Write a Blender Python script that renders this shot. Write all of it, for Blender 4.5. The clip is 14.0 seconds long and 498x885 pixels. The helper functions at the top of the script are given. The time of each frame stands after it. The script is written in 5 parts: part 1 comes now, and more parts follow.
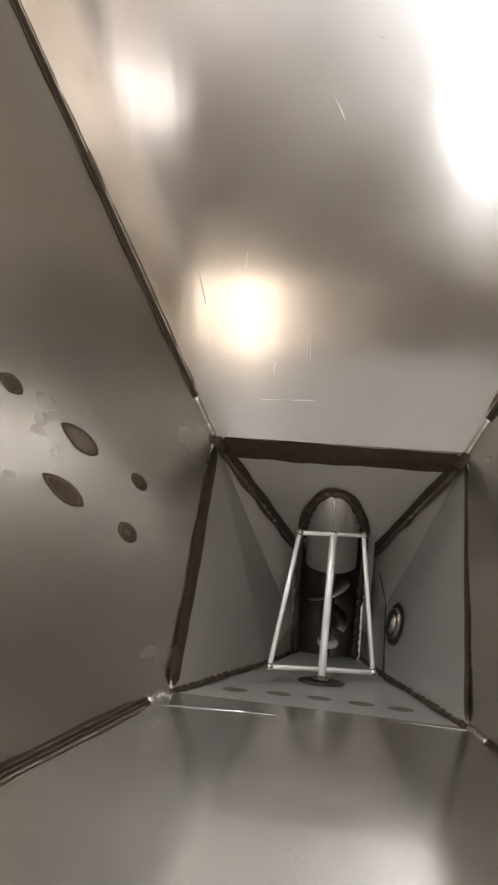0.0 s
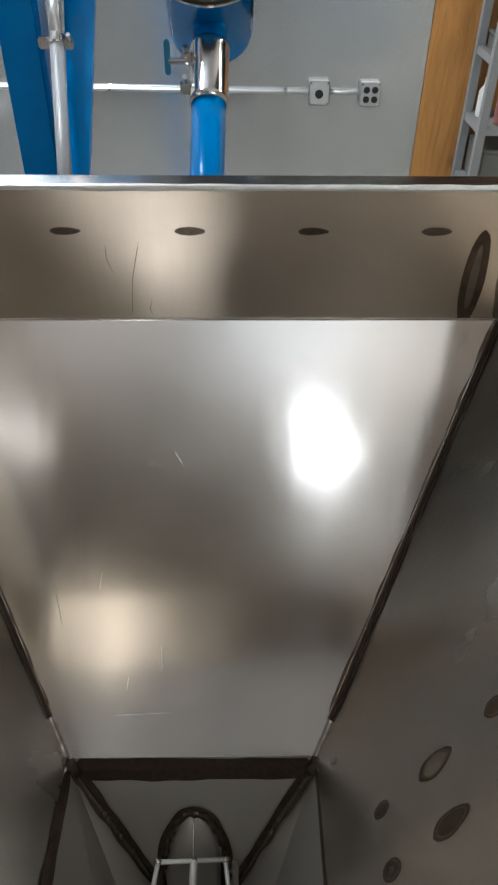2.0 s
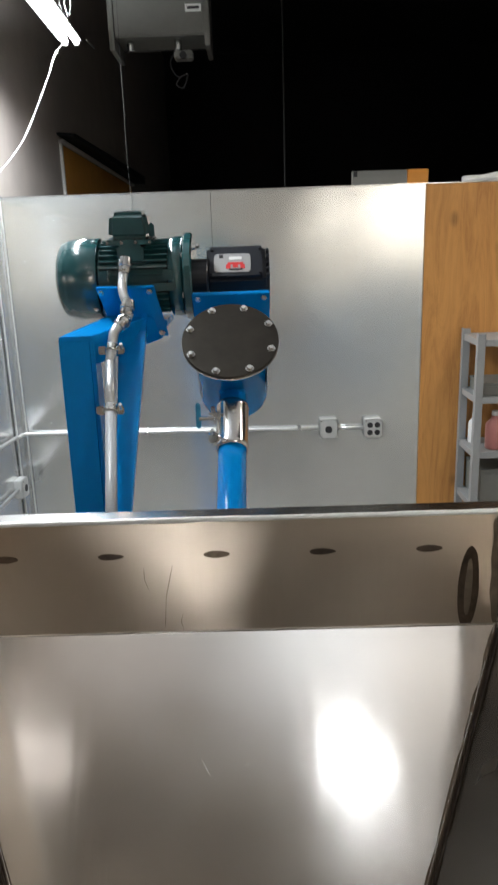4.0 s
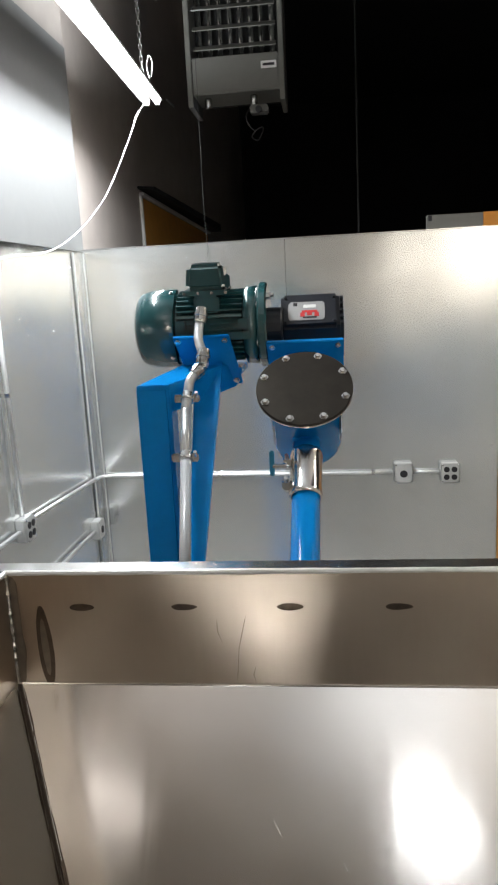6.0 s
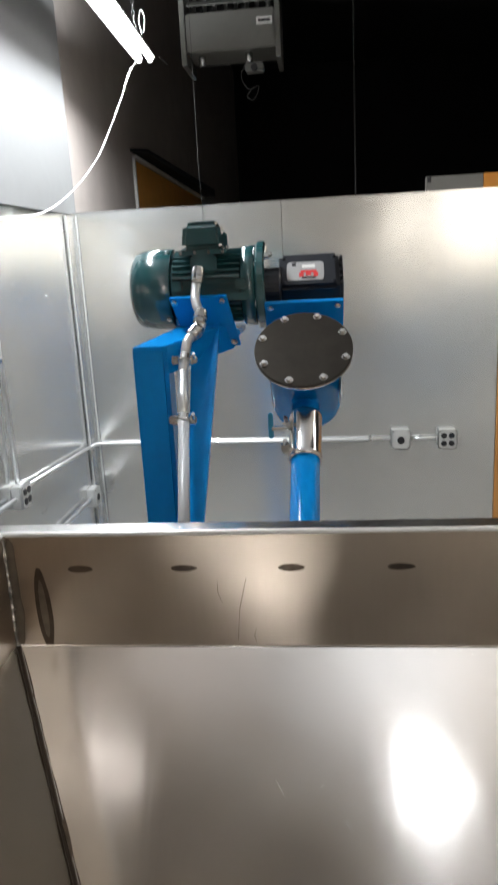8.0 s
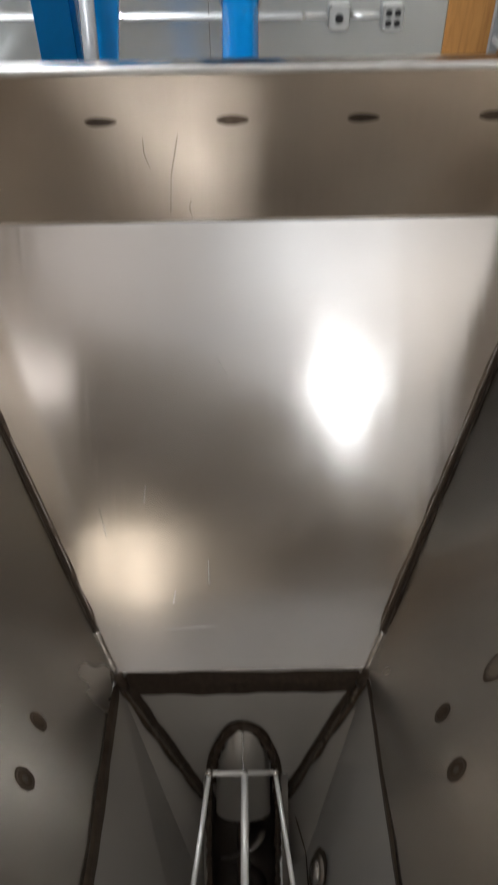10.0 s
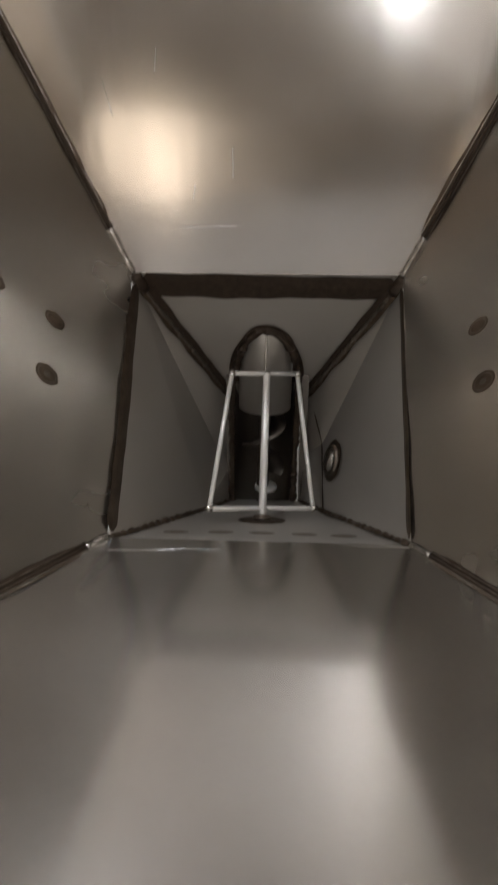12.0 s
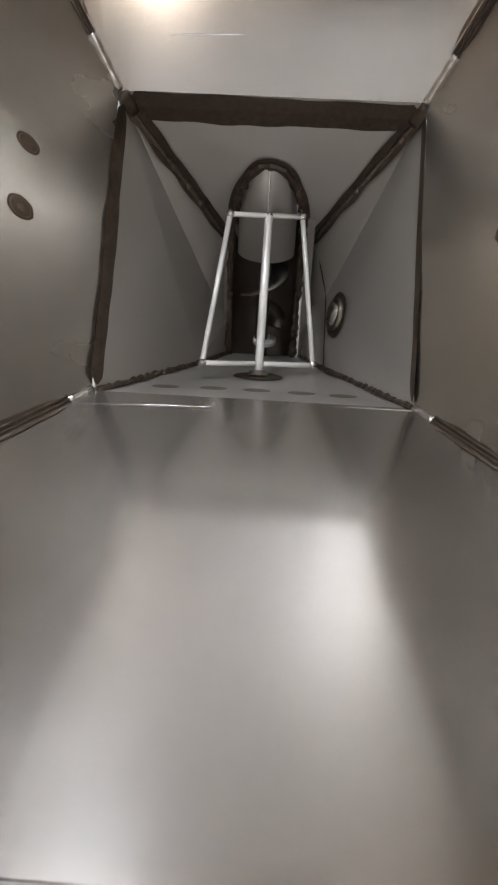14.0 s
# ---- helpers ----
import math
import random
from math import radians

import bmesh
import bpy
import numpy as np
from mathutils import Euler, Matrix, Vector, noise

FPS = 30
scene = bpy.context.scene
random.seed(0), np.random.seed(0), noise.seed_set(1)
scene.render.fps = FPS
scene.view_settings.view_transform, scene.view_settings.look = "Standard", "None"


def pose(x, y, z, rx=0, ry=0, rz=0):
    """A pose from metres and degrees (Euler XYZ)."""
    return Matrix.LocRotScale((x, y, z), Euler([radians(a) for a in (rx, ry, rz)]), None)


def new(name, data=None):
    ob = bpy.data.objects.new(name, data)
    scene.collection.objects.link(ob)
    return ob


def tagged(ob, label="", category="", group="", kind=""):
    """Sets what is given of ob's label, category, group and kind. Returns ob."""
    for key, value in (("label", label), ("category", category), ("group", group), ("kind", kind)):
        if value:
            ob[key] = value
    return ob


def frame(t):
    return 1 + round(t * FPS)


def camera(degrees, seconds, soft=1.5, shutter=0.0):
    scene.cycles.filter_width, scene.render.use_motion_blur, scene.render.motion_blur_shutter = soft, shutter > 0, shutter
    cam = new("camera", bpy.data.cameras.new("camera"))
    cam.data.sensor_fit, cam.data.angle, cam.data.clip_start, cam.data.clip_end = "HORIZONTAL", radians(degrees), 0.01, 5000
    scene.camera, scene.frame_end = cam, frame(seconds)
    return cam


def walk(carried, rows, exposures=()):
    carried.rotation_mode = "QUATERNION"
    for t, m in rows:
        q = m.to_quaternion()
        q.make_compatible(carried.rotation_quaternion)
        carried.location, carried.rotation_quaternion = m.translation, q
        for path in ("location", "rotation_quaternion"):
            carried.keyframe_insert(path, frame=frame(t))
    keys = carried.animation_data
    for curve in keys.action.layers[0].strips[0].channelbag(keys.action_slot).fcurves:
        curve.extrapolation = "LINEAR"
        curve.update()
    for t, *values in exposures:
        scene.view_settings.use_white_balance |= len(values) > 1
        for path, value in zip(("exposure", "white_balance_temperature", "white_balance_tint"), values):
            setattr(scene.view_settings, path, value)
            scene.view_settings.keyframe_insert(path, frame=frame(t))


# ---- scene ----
PATH = [
    (0.0, 0.0272, -0.1000, 2.0250, 26.036, 5.973, 7.134),
    (0.5, 0.0148, -0.1089, 2.0310, 25.939, 6.286, 7.710),
    (1.0, 0.0338, -0.1070, 2.0318, 31.797, 2.221, 4.451),
    (1.5, 0.0468, -0.1413, 2.0919, 44.970, -0.365, 0.983),
    (2.0, 0.0685, -0.1675, 2.1176, 50.203, -0.520, -0.927),
    (2.5, 0.0745, -0.2036, 2.1337, 52.459, -0.088, -0.923),
    (3.0, 0.0734, -0.2460, 2.1615, 60.173, 1.201, -0.753),
    (3.5, 0.0756, -0.2795, 2.1827, 68.256, 1.992, -0.438),
    (4.0, 0.0781, -0.2973, 2.1899, 74.583, 1.817, 0.207),
    (4.2, 0.0725, -0.3002, 2.1956, 75.109, 1.778, 0.726),
    (6.5, 0.0760, -0.2865, 2.2066, 78.616, 3.034, 6.311),
    (7.0, 0.0759, -0.2847, 2.2066, 79.069, 2.992, 6.109),
    (7.2, 0.0759, -0.2839, 2.2066, 79.237, 3.054, 6.113),
    (9.3, 0.0105, -0.2280, 2.0892, 59.047, 2.029, 1.430),
    (9.5, 0.0047, -0.2190, 2.0736, 55.829, 1.716, 0.500),
    (10.0, 0.0131, -0.1899, 2.0296, 47.097, 0.688, -0.896),
    (10.5, 0.0187, -0.1633, 2.0060, 38.104, 0.587, -0.732),
    (11.0, 0.0142, -0.1488, 1.9828, 29.793, 1.386, 0.104),
    (11.5, 0.0139, -0.1444, 1.9612, 23.053, 1.317, 0.788),
    (12.0, 0.0137, -0.1398, 1.9484, 16.294, 1.607, 1.663),
    (12.5, 0.0137, -0.1344, 1.9320, 10.002, 1.633, 3.861),
    (12.9, 0.0168, -0.1339, 1.8880, 3.956, 1.066, 3.978),
    (13.0, 0.0198, -0.1263, 1.8919, 2.698, 1.253, 3.976),
    (13.3, 0.0224, -0.1118, 1.8696, 1.553, 0.951, 3.788),
    (13.5, 0.0262, -0.1202, 1.8826, 2.067, 1.142, 3.651),
    (13.9, 0.0236, -0.1241, 1.8957, 4.594, 1.423, 3.381),
    (14.0, 0.0234, -0.1236, 1.8904, 4.632, 1.582, 3.436),
]
# the phone's own brightening, darkening and tinting
EXPOSURES = [(0.0, 1.5, 6700, 14), (0.5, 1.5, 6600, 13), (1.0, 1.17, 6500, 12), (1.5, 0.66, 6250, 10), (2.0, 0.50, 6350, 10), (4.0, 0.56, 6600, 11), (6.5, 0.60, 6700, 12), (9.5, 0.60, 6600, 13), (11.0, 0.52, 6700, 14),
             (11.5, 0.68, 6900, 15), (12.0, 0.85, 6850, 15), (12.5, 1.2, 6750, 15), (13.0, 1.58, 6500, 14), (14.0, 1.54, 6400, 14)]
cam = camera(38.1, 14.0, soft=2.2, shutter=0.5)
walk(cam, [(t, pose(x, y, z, rx, ry, rz)) for t, x, y, z, rx, ry, rz in PATH],
     exposures=EXPOSURES)

# ---------------------------------------------------------------- world and lamps
world = bpy.data.worlds.new("dark_hall")
world.use_nodes = True
world.node_tree.nodes["Background"].inputs[0].default_value = (0.55, 0.6, 0.7, 1)
world.node_tree.nodes["Background"].inputs[1].default_value = 0.012
scene.world = world


COOL = (0.87, 0.945, 1.0)
# the strip fixture seen over the partition, those whose mirror images lie on the steel, two unseen fills
# place, length, width, turn, watts down, watts up added above the hood as ceiling fill
SOFT = (1.0, 0.90, 0.77)
LAMPS = [((-0.795, 2.72, 3.20), 2.36, 0.10, 2.0, 56, 22, COOL),
         ((0.52, -1.16, 3.20), 0.17, 0.33, -50.0, 0.90, 8.0, COOL),
         ((-1.02, -1.00, 3.20), 0.34, 0.26, 0.0, 0.20, 3, (1.0, 0.94, 0.88)),
         # unseen fill, added to brighten the partition's right side
         ((1.80, 2.25, 3.20), 1.22, 0.10, 0.0, 6, 8, SOFT),
         # unseen fill behind the viewpoint, added for the blue post and the walls
         ((2.30, -3.90, 3.20), 1.00, 0.10, 0.0, 60, 4, COOL),
         ((1.21, -1.40, 3.20), 0.40, 0.10, 0.0, 0.5, 4, SOFT)]
for (lx, ly, lz), length, width, turn, down, up, colour in LAMPS:
    for watts, flip, dz in ((down, 0, -0.045), (up, 180, 0.095)):
        data = bpy.data.lights.new("lamp_and_fill_light", "AREA")
        data.shape, data.size, data.size_y, data.energy, data.color = "RECTANGLE", width, length, watts, colour
        data.spread = radians(165)
        lamp = new("lamp_and_fill_light", data)
        lamp.matrix_world = pose(lx, ly, lz + dz, 0, flip, turn)


# ---------------------------------------------------------------- materials
def material(name):
    m = bpy.data.materials.new(name)
    m.use_nodes = True
    nt = m.node_tree
    return m, nt, nt.nodes["Principled BSDF"]


def node(nt, kind, **inputs):
    n = nt.nodes.new(kind)
    for key, value in inputs.items():
        n.inputs[key.replace("_", " ")].default_value = value
    return n


def ramp(nt, source, a, b, ca, cb):
    r = nt.nodes.new("ShaderNodeValToRGB")
    r.color_ramp.elements[0].position, r.color_ramp.elements[1].position = a, b
    r.color_ramp.elements[0].color, r.color_ramp.elements[1].color = (*ca, 1), (*cb, 1)
    nt.links.new(source, r.inputs[0])
    return r.outputs[0]


def coords(nt, scale):
    tc = nt.nodes.new("ShaderNodeTexCoord")
    mp = nt.nodes.new("ShaderNodeMapping")
    mp.inputs["Scale"].default_value = scale
    nt.links.new(tc.outputs["Object"], mp.inputs[0])
    return mp.outputs[0]


def noise_tex(nt, vec, scale, detail=4.0, rough=0.55, distortion=0.0):
    n = node(nt, "ShaderNodeTexNoise", Scale=scale, Detail=detail, Roughness=rough, Distortion=distortion)
    nt.links.new(vec, n.inputs["Vector"])
    return n.outputs["Fac"]


def bump(nt, bsdf, height, strength, distance):
    b = node(nt, "ShaderNodeBump", Strength=strength, Distance=distance)
    nt.links.new(height, b.inputs["Height"])
    nt.links.new(b.outputs[0], bsdf.inputs["Normal"])
    return b


def mixed(nt, fac, a, b):
    m = nt.nodes.new("ShaderNodeMix")
    m.data_type = "RGBA"
    for sock, value in ((m.inputs[0], fac), (m.inputs[6], a), (m.inputs[7], b)):
        if isinstance(value, tuple):
            sock.default_value = (*value, 1)
        elif isinstance(value, float):
            sock.default_value = value
        else:
            nt.links.new(value, sock)
    return m.outputs[2]


def steel(name, colour, rough, grain=(90, 4, 4), waves=1.0, spread=0.12, dark=0.8, along=None, aniso=0.0, coat=0.0, coat_rough=0.08):
    """Mill-finish stainless sheet: streaks along the rolling direction, cloudy sheen, slight oil-canning."""
    m, nt, p = material(name)
    p.inputs["Metallic"].default_value = 1.0
    streak = noise_tex(nt, coords(nt, grain), 3.0, 2.0, 0.5)
    wipe = noise_tex(nt, coords(nt, tuple(max(1.0, g / 7) for g in grain)), 2.2, 2.0, 0.5)
    cloud = noise_tex(nt, coords(nt, (1, 1, 1)), 4.5, 3.0, 0.55)
    col = ramp(nt, cloud, 0.25, 0.75, tuple(c * dark for c in colour), colour)
    both = nt.nodes.new("ShaderNodeMath")
    both.operation = "MULTIPLY_ADD"
    both.inputs[1].default_value, both.inputs[2].default_value = 0.5, 0.25
    nt.links.new(streak, both.inputs[0])
    col2 = mixed(nt, both.outputs[0], tuple(c * 0.93 for c in colour), col)
    nt.links.new(col2, p.inputs["Base Color"])
    r = nt.nodes.new("ShaderNodeMapRange")
    r.inputs["To Min"].default_value, r.inputs["To Max"].default_value = rough - spread / 2, rough + spread / 2
    r.inputs["From Min"].default_value, r.inputs["From Max"].default_value = 0.3, 0.7
    smear = nt.nodes.new("ShaderNodeMath")
    smear.operation = "MULTIPLY_ADD"
    smear.inputs[1].default_value = 0.12
    half = nt.nodes.new("ShaderNodeMath")
    half.operation = "MULTIPLY"
    half.inputs[1].default_value = 0.88
    nt.links.new(cloud, half.inputs[0])
    nt.links.new(wipe, smear.inputs[0])
    nt.links.new(half.outputs[0], smear.inputs[2])
    nt.links.new(smear.outputs[0], r.inputs["Value"])
    fine = nt.nodes.new("ShaderNodeMath")
    fine.operation = "MULTIPLY_ADD"
    fine.inputs[1].default_value = spread * 0.3
    nt.links.new(streak, fine.inputs[0])
    nt.links.new(r.outputs[0], fine.inputs[2])
    nt.links.new(fine.outputs[0], p.inputs["Roughness"])
    if along:
        # the brushed finish spreads highlights across its lines
        p.inputs["Anisotropic"].default_value = aniso
        tangent = nt.nodes.new("ShaderNodeCombineXYZ")
        for i in range(3):
            tangent.inputs[i].default_value = along[i]
        nt.links.new(tangent.outputs[0], p.inputs["Tangent"])
    broad = noise_tex(nt, coords(nt, (1, 1, 1)), 3.2, 1.0, 0.4)
    b1 = node(nt, "ShaderNodeBump", Strength=0.5 * waves, Distance=0.012)
    nt.links.new(broad, b1.inputs["Height"])
    nt.links.new(b1.outputs[0], p.inputs["Normal"])
    if coat:
        lines = noise_tex(nt, coords(nt, (22, 1.0, 1.0)), 2.0, 2.0, 0.5)
        b2 = node(nt, "ShaderNodeBump", Strength=0.14, Distance=0.0012)
        nt.links.new(lines, b2.inputs["Height"])
        nt.links.new(b1.outputs[0], b2.inputs["Normal"])
        nt.links.new(b2.outputs[0], p.inputs["Normal"])
        # the rolled skin: a sharper sheen over the dull grain
        p.inputs["Coat Weight"].default_value, p.inputs["Coat Roughness"].default_value, p.inputs["Coat IOR"].default_value = coat, coat_rough, 2.1
        nt.links.new(b1.outputs[0], p.inputs["Coat Normal"])
    return m


def plain(name, colour, rough=0.5, metal=0.0, vary=0.12, scale=30.0, bumpy=0.15, coat=0.0, depth=0.0008):
    m, nt, p = material(name)
    p.inputs["Metallic"].default_value = metal
    n = noise_tex(nt, coords(nt, (1, 1, 1)), scale, 5.0, 0.6)
    big = noise_tex(nt, coords(nt, (1, 1, 1)), scale * 0.12, 3.0, 0.6)
    a = ramp(nt, n, 0.3, 0.7, tuple(c * (1 - vary) for c in colour), tuple(min(1, c * (1 + vary)) for c in colour))
    col = mixed(nt, big, a, tuple(c * (1 - vary * 0.6) for c in colour))
    nt.links.new(col, p.inputs["Base Color"])
    r = nt.nodes.new("ShaderNodeMapRange")
    r.inputs["To Min"].default_value, r.inputs["To Max"].default_value = max(0.03, rough - 0.07), rough + 0.07
    nt.links.new(big, r.inputs["Value"])
    nt.links.new(r.outputs[0], p.inputs["Roughness"])
    p.inputs["Coat Weight"].default_value = coat
    p.inputs["Coat Roughness"].default_value = 0.08
    if bumpy:
        bump(nt, p, n, bumpy, depth)
    return m


def galvanised(name):
    """Zinc sheet: soft spangle flakes, long faint stains, broad waves."""
    m, nt, p = material(name)
    p.inputs["Metallic"].default_value = 0.90
    v = node(nt, "ShaderNodeTexVoronoi", Scale=55.0)
    nt.links.new(coords(nt, (1, 1, 1)), v.inputs["Vector"])
    stain = noise_tex(nt, coords(nt, (1.2, 1.2, 0.8)), 2.6, 5.0, 0.6, 0.5)
    hue = nt.nodes.new("ShaderNodeSeparateColor")
    nt.links.new(v.outputs["Color"], hue.inputs[0])
    a = ramp(nt, hue.outputs[0], 0.0, 1.0, (0.77, 0.78, 0.77), (0.86, 0.86, 0.85))
    col = mixed(nt, stain, a, (0.70, 0.71, 0.70))
    nt.links.new(col, p.inputs["Base Color"])
    r = nt.nodes.new("ShaderNodeMapRange")
    r.inputs["To Min"].default_value, r.inputs["To Max"].default_value = 0.17, 0.22
    nt.links.new(stain, r.inputs["Value"])
    nt.links.new(r.outputs[0], p.inputs["Roughness"])
    bump(nt, p, noise_tex(nt, coords(nt, (1, 1, 0.6)), 1.5, 1.0, 0.4), 0.6, 0.03)
    return m


def plywood(name):
    m, nt, p = material(name)
    vec = coords(nt, (4.0, 4.0, 0.5))
    ring = noise_tex(nt, vec, 2.6, 5.0, 0.65, 3.0)
    fine = noise_tex(nt, coords(nt, (160, 160, 5)), 2.0, 3.0, 0.6)
    col = ramp(nt, ring, 0.38, 0.62, (0.60, 0.28, 0.070), (0.34, 0.13, 0.028))
    v = node(nt, "ShaderNodeTexVoronoi", Scale=2.1)
    nt.links.new(coords(nt, (1.6, 1.6, 1.0)), v.inputs["Vector"])
    knot = ramp(nt, v.outputs["Distance"], 0.03, 0.10, (0.10, 0.035, 0.012), (1, 1, 1))
    mul = nt.nodes.new("ShaderNodeMix")
    mul.data_type, mul.blend_type = "RGBA", "MULTIPLY"
    mul.inputs[0].default_value = 0.85
    nt.links.new(col, mul.inputs[6])
    nt.links.new(knot, mul.inputs[7])
    col2 = mixed(nt, fine, mul.outputs[2], (0.56, 0.27, 0.08))
    nt.links.new(col2, p.inputs["Base Color"])
    p.inputs["Roughness"].default_value = 0.55
    bump(nt, p, fine, 0.2, 0.0008)
    return m


def glow(name, colour, strength):
    m = bpy.data.materials.new(name)
    m.use_nodes = True
    nt = m.node_tree
    e = nt.nodes.new("ShaderNodeEmission")
    e.inputs[0].default_value, e.inputs[1].default_value = (*colour, 1), strength
    nt.links.new(e.outputs[0], nt.nodes["Material Output"].inputs[0])
    return m


# One stainless: far sheet lightened, sides and near rim shaded, rim warmed in colour.
STEEL_FAR = steel("stainless_sheet_sloped_lit", (0.75, 0.72, 0.69), 0.17, (70, 5, 5), 0.9, 0.07, 0.80, (0, 0.67, 0.745), 0.60, 0.8, 0.10)
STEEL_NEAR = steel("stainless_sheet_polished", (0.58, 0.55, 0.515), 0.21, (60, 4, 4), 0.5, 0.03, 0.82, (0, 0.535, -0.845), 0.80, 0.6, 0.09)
STEEL_SIDE = steel("stainless_sheet_side_shade", (0.47, 0.44, 0.40), 0.26, (2, 10, 2), 0.8, 0.03, 0.85, (0, 0.0, 1.0), 0.7)
STEEL_RIM = steel("stainless_sheet_rim_warm", (0.60, 0.51, 0.42), 0.33, (30, 30, 3), 3.0, 0.10, 0.66, (0, 0, 1), 0.3)
STEEL_DULL = steel("stainless_sheet_near_rim_shade", (0.46, 0.37, 0.28), 0.36, (60, 60, 3), 1.0, 0.06, 0.8, (0, 0, 1), 0.85)
STEEL_LOW = steel("stainless_sheet_pickled", (0.58, 0.55, 0.51), 0.40, (12, 12, 12), 0.3, 0.10)
STEEL_LOW.node_tree.nodes["Principled BSDF"].inputs["Metallic"].default_value = 0.75
BRIGHT = steel("bright_ground_steel", (0.80, 0.79, 0.77), 0.18, (150, 150, 20), 0.2, 0.10, 0.9)
ROD = steel("satin_rod", (0.93, 0.92, 0.90), 0.34, (20, 20, 20), 0.0, 0.06, 0.9)
ROD.node_tree.nodes["Principled BSDF"].inputs["Metallic"].default_value = 0.55
EDGE = plain("ground_sheet_edge", (0.86, 0.85, 0.83), 0.40, 0.3, 0.18, 40.0, 0.3)
TINT = plain("weld_heat_tint", (0.125, 0.092, 0.066), 0.42, 0.75, 0.45, 55.0, 0.3)
TINT_EDGE = plain("weld_heat_tint_straw", (0.20, 0.16, 0.12), 0.40, 0.55, 0.3, 60.0, 0.15)
TINT_DARK = plain("weld_scale", (0.072, 0.050, 0.035), 0.48, 0.55, 0.5, 120.0, 0.5)
# darker than the other steel: trough, cheeks and screw flight
TROUGH = steel("dark_trough_steel", (0.20, 0.18, 0.16), 0.37, (9, 9, 9), 0.3, 0.12, 0.6)
BEAD = plain("weld_bead_metal", (0.20, 0.17, 0.14), 0.36, 1.0, 0.4, 240.0, 0.6)
BEAD_NEW = plain("fresh_weld_metal", (0.56, 0.54, 0.51), 0.18, 1.0, 0.2, 260.0, 0.7)
BLUE = plain("blue_powder_coat", (0.0, 0.225, 0.60), 0.15, 0.0, 0.06, 60.0, 0.06, 0.0)
BLUE.node_tree.nodes["Principled BSDF"].inputs["Specular IOR Level"].default_value = 0.17
GREEN = plain("dark_green_enamel", (0.018, 0.082, 0.088), 0.18, 0.0, 0.1, 40.0, 0.05, 1.0)
BLACK = plain("black_casting", (0.012, 0.014, 0.020), 0.38, 0.0, 0.2, 90.0, 0.2)
COVER = plain("dark_brushed_cover", (0.060, 0.053, 0.045), 0.37, 0.9, 0.18, 26.0, 0.05)
CHROME = plain("polished_stainless", (0.74, 0.74, 0.73), 0.17, 1.0, 0.05, 20.0, 0.02)
BOXMETAL = plain("dull_galvanised_box", (0.62, 0.63, 0.62), 0.42, 0.55, 0.10, 60.0, 0.1)
ZINC = plain("zinc_fitting", (0.62, 0.63, 0.63), 0.19, 1.0, 0.12, 80.0, 0.2)
EMT = plain("galvanised_conduit", (0.68, 0.69, 0.69), 0.37, 0.8, 0.08, 60.0, 0.08)
GALV = galvanised("galvanised_sheet")
PLY = plywood("orange_plywood")
BAYWHITE = plain("white_ceiling_paint", (0.66, 0.66, 0.66), 0.7, 0.0, 0.06, 3.0, 0.1)
HALLWALL = plain("grey_brown_hall_wall", (0.46, 0.405, 0.365), 0.85, 0.0, 0.12, 5.0, 0.2)
BLUEGREY = plain("blue_grey_wall_paint", (0.20, 0.25, 0.31), 0.7, 0.0, 0.06, 3.0, 0.1)
WARMWHITE = plain("warm_white_paint", (0.66, 0.59, 0.50), 0.7, 0.0, 0.06, 3.0, 0.1)
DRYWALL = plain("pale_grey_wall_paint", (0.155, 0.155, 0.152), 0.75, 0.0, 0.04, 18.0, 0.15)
DARKWALL = plain("grey_brown_wall", (0.36, 0.32, 0.29), 0.85, 0.0, 0.15, 6.0, 0.2)
# the unlit hall's darkness is put into this near-black colour
CEIL = plain("unlit_hall_black", (0.010, 0.010, 0.011), 0.9, 0.0, 0.2, 5.0, 0.1)
CONCRETE = plain("concrete_floor", (0.28, 0.27, 0.25), 0.6, 0.0, 0.18, 7.0, 0.2)
HEATER = plain("grey_heater_enamel", (0.155, 0.155, 0.140), 0.4, 0.0, 0.08, 30.0, 0.1)
HEATER_IN = plain("heater_inside", (0.02, 0.02, 0.02), 0.6, 0.0, 0.2, 30.0, 0.1)
WHITE = plain("white_plastic", (0.78, 0.78, 0.76), 0.4, 0.0, 0.04, 30.0, 0.05)
LABEL = plain("grey_label", (0.36, 0.36, 0.355), 0.4, 0.0, 0.06, 90.0, 0.0)
RED = plain("red_print", (0.62, 0.03, 0.03), 0.45, 0.0, 0.1, 90.0, 0.0)
INK = plain("black_print", (0.015, 0.015, 0.017), 0.5, 0.0, 0.1, 90.0, 0.0)
ORANGE = plain("orange_paint", (0.60, 0.24, 0.03), 0.5, 0.0, 0.12, 20.0, 0.1)
DOOR = plain("orange_door", (0.78, 0.36, 0.07), 0.55, 0.0, 0.12, 8.0, 0.1)
SHELFGREY = plain("grey_shelf_enamel", (0.30, 0.31, 0.31), 0.42, 0.0, 0.06, 30.0, 0.1)
PINK = plain("pink_liquid_bottle", (0.42, 0.17, 0.15), 0.3, 0.0, 0.08, 30.0, 0.0)
CARD = plain("brown_cardboard", (0.30, 0.19, 0.10), 0.8, 0.0, 0.12, 40.0, 0.15)
TUBEGLOW = glow("lit_fluorescent_tube", (0.95, 0.98, 1.0), 9.0)
VALVEBLUE = plain("light_blue_valve", (0.03, 0.26, 0.42), 0.35, 0.0, 0.08, 40.0, 0.1)


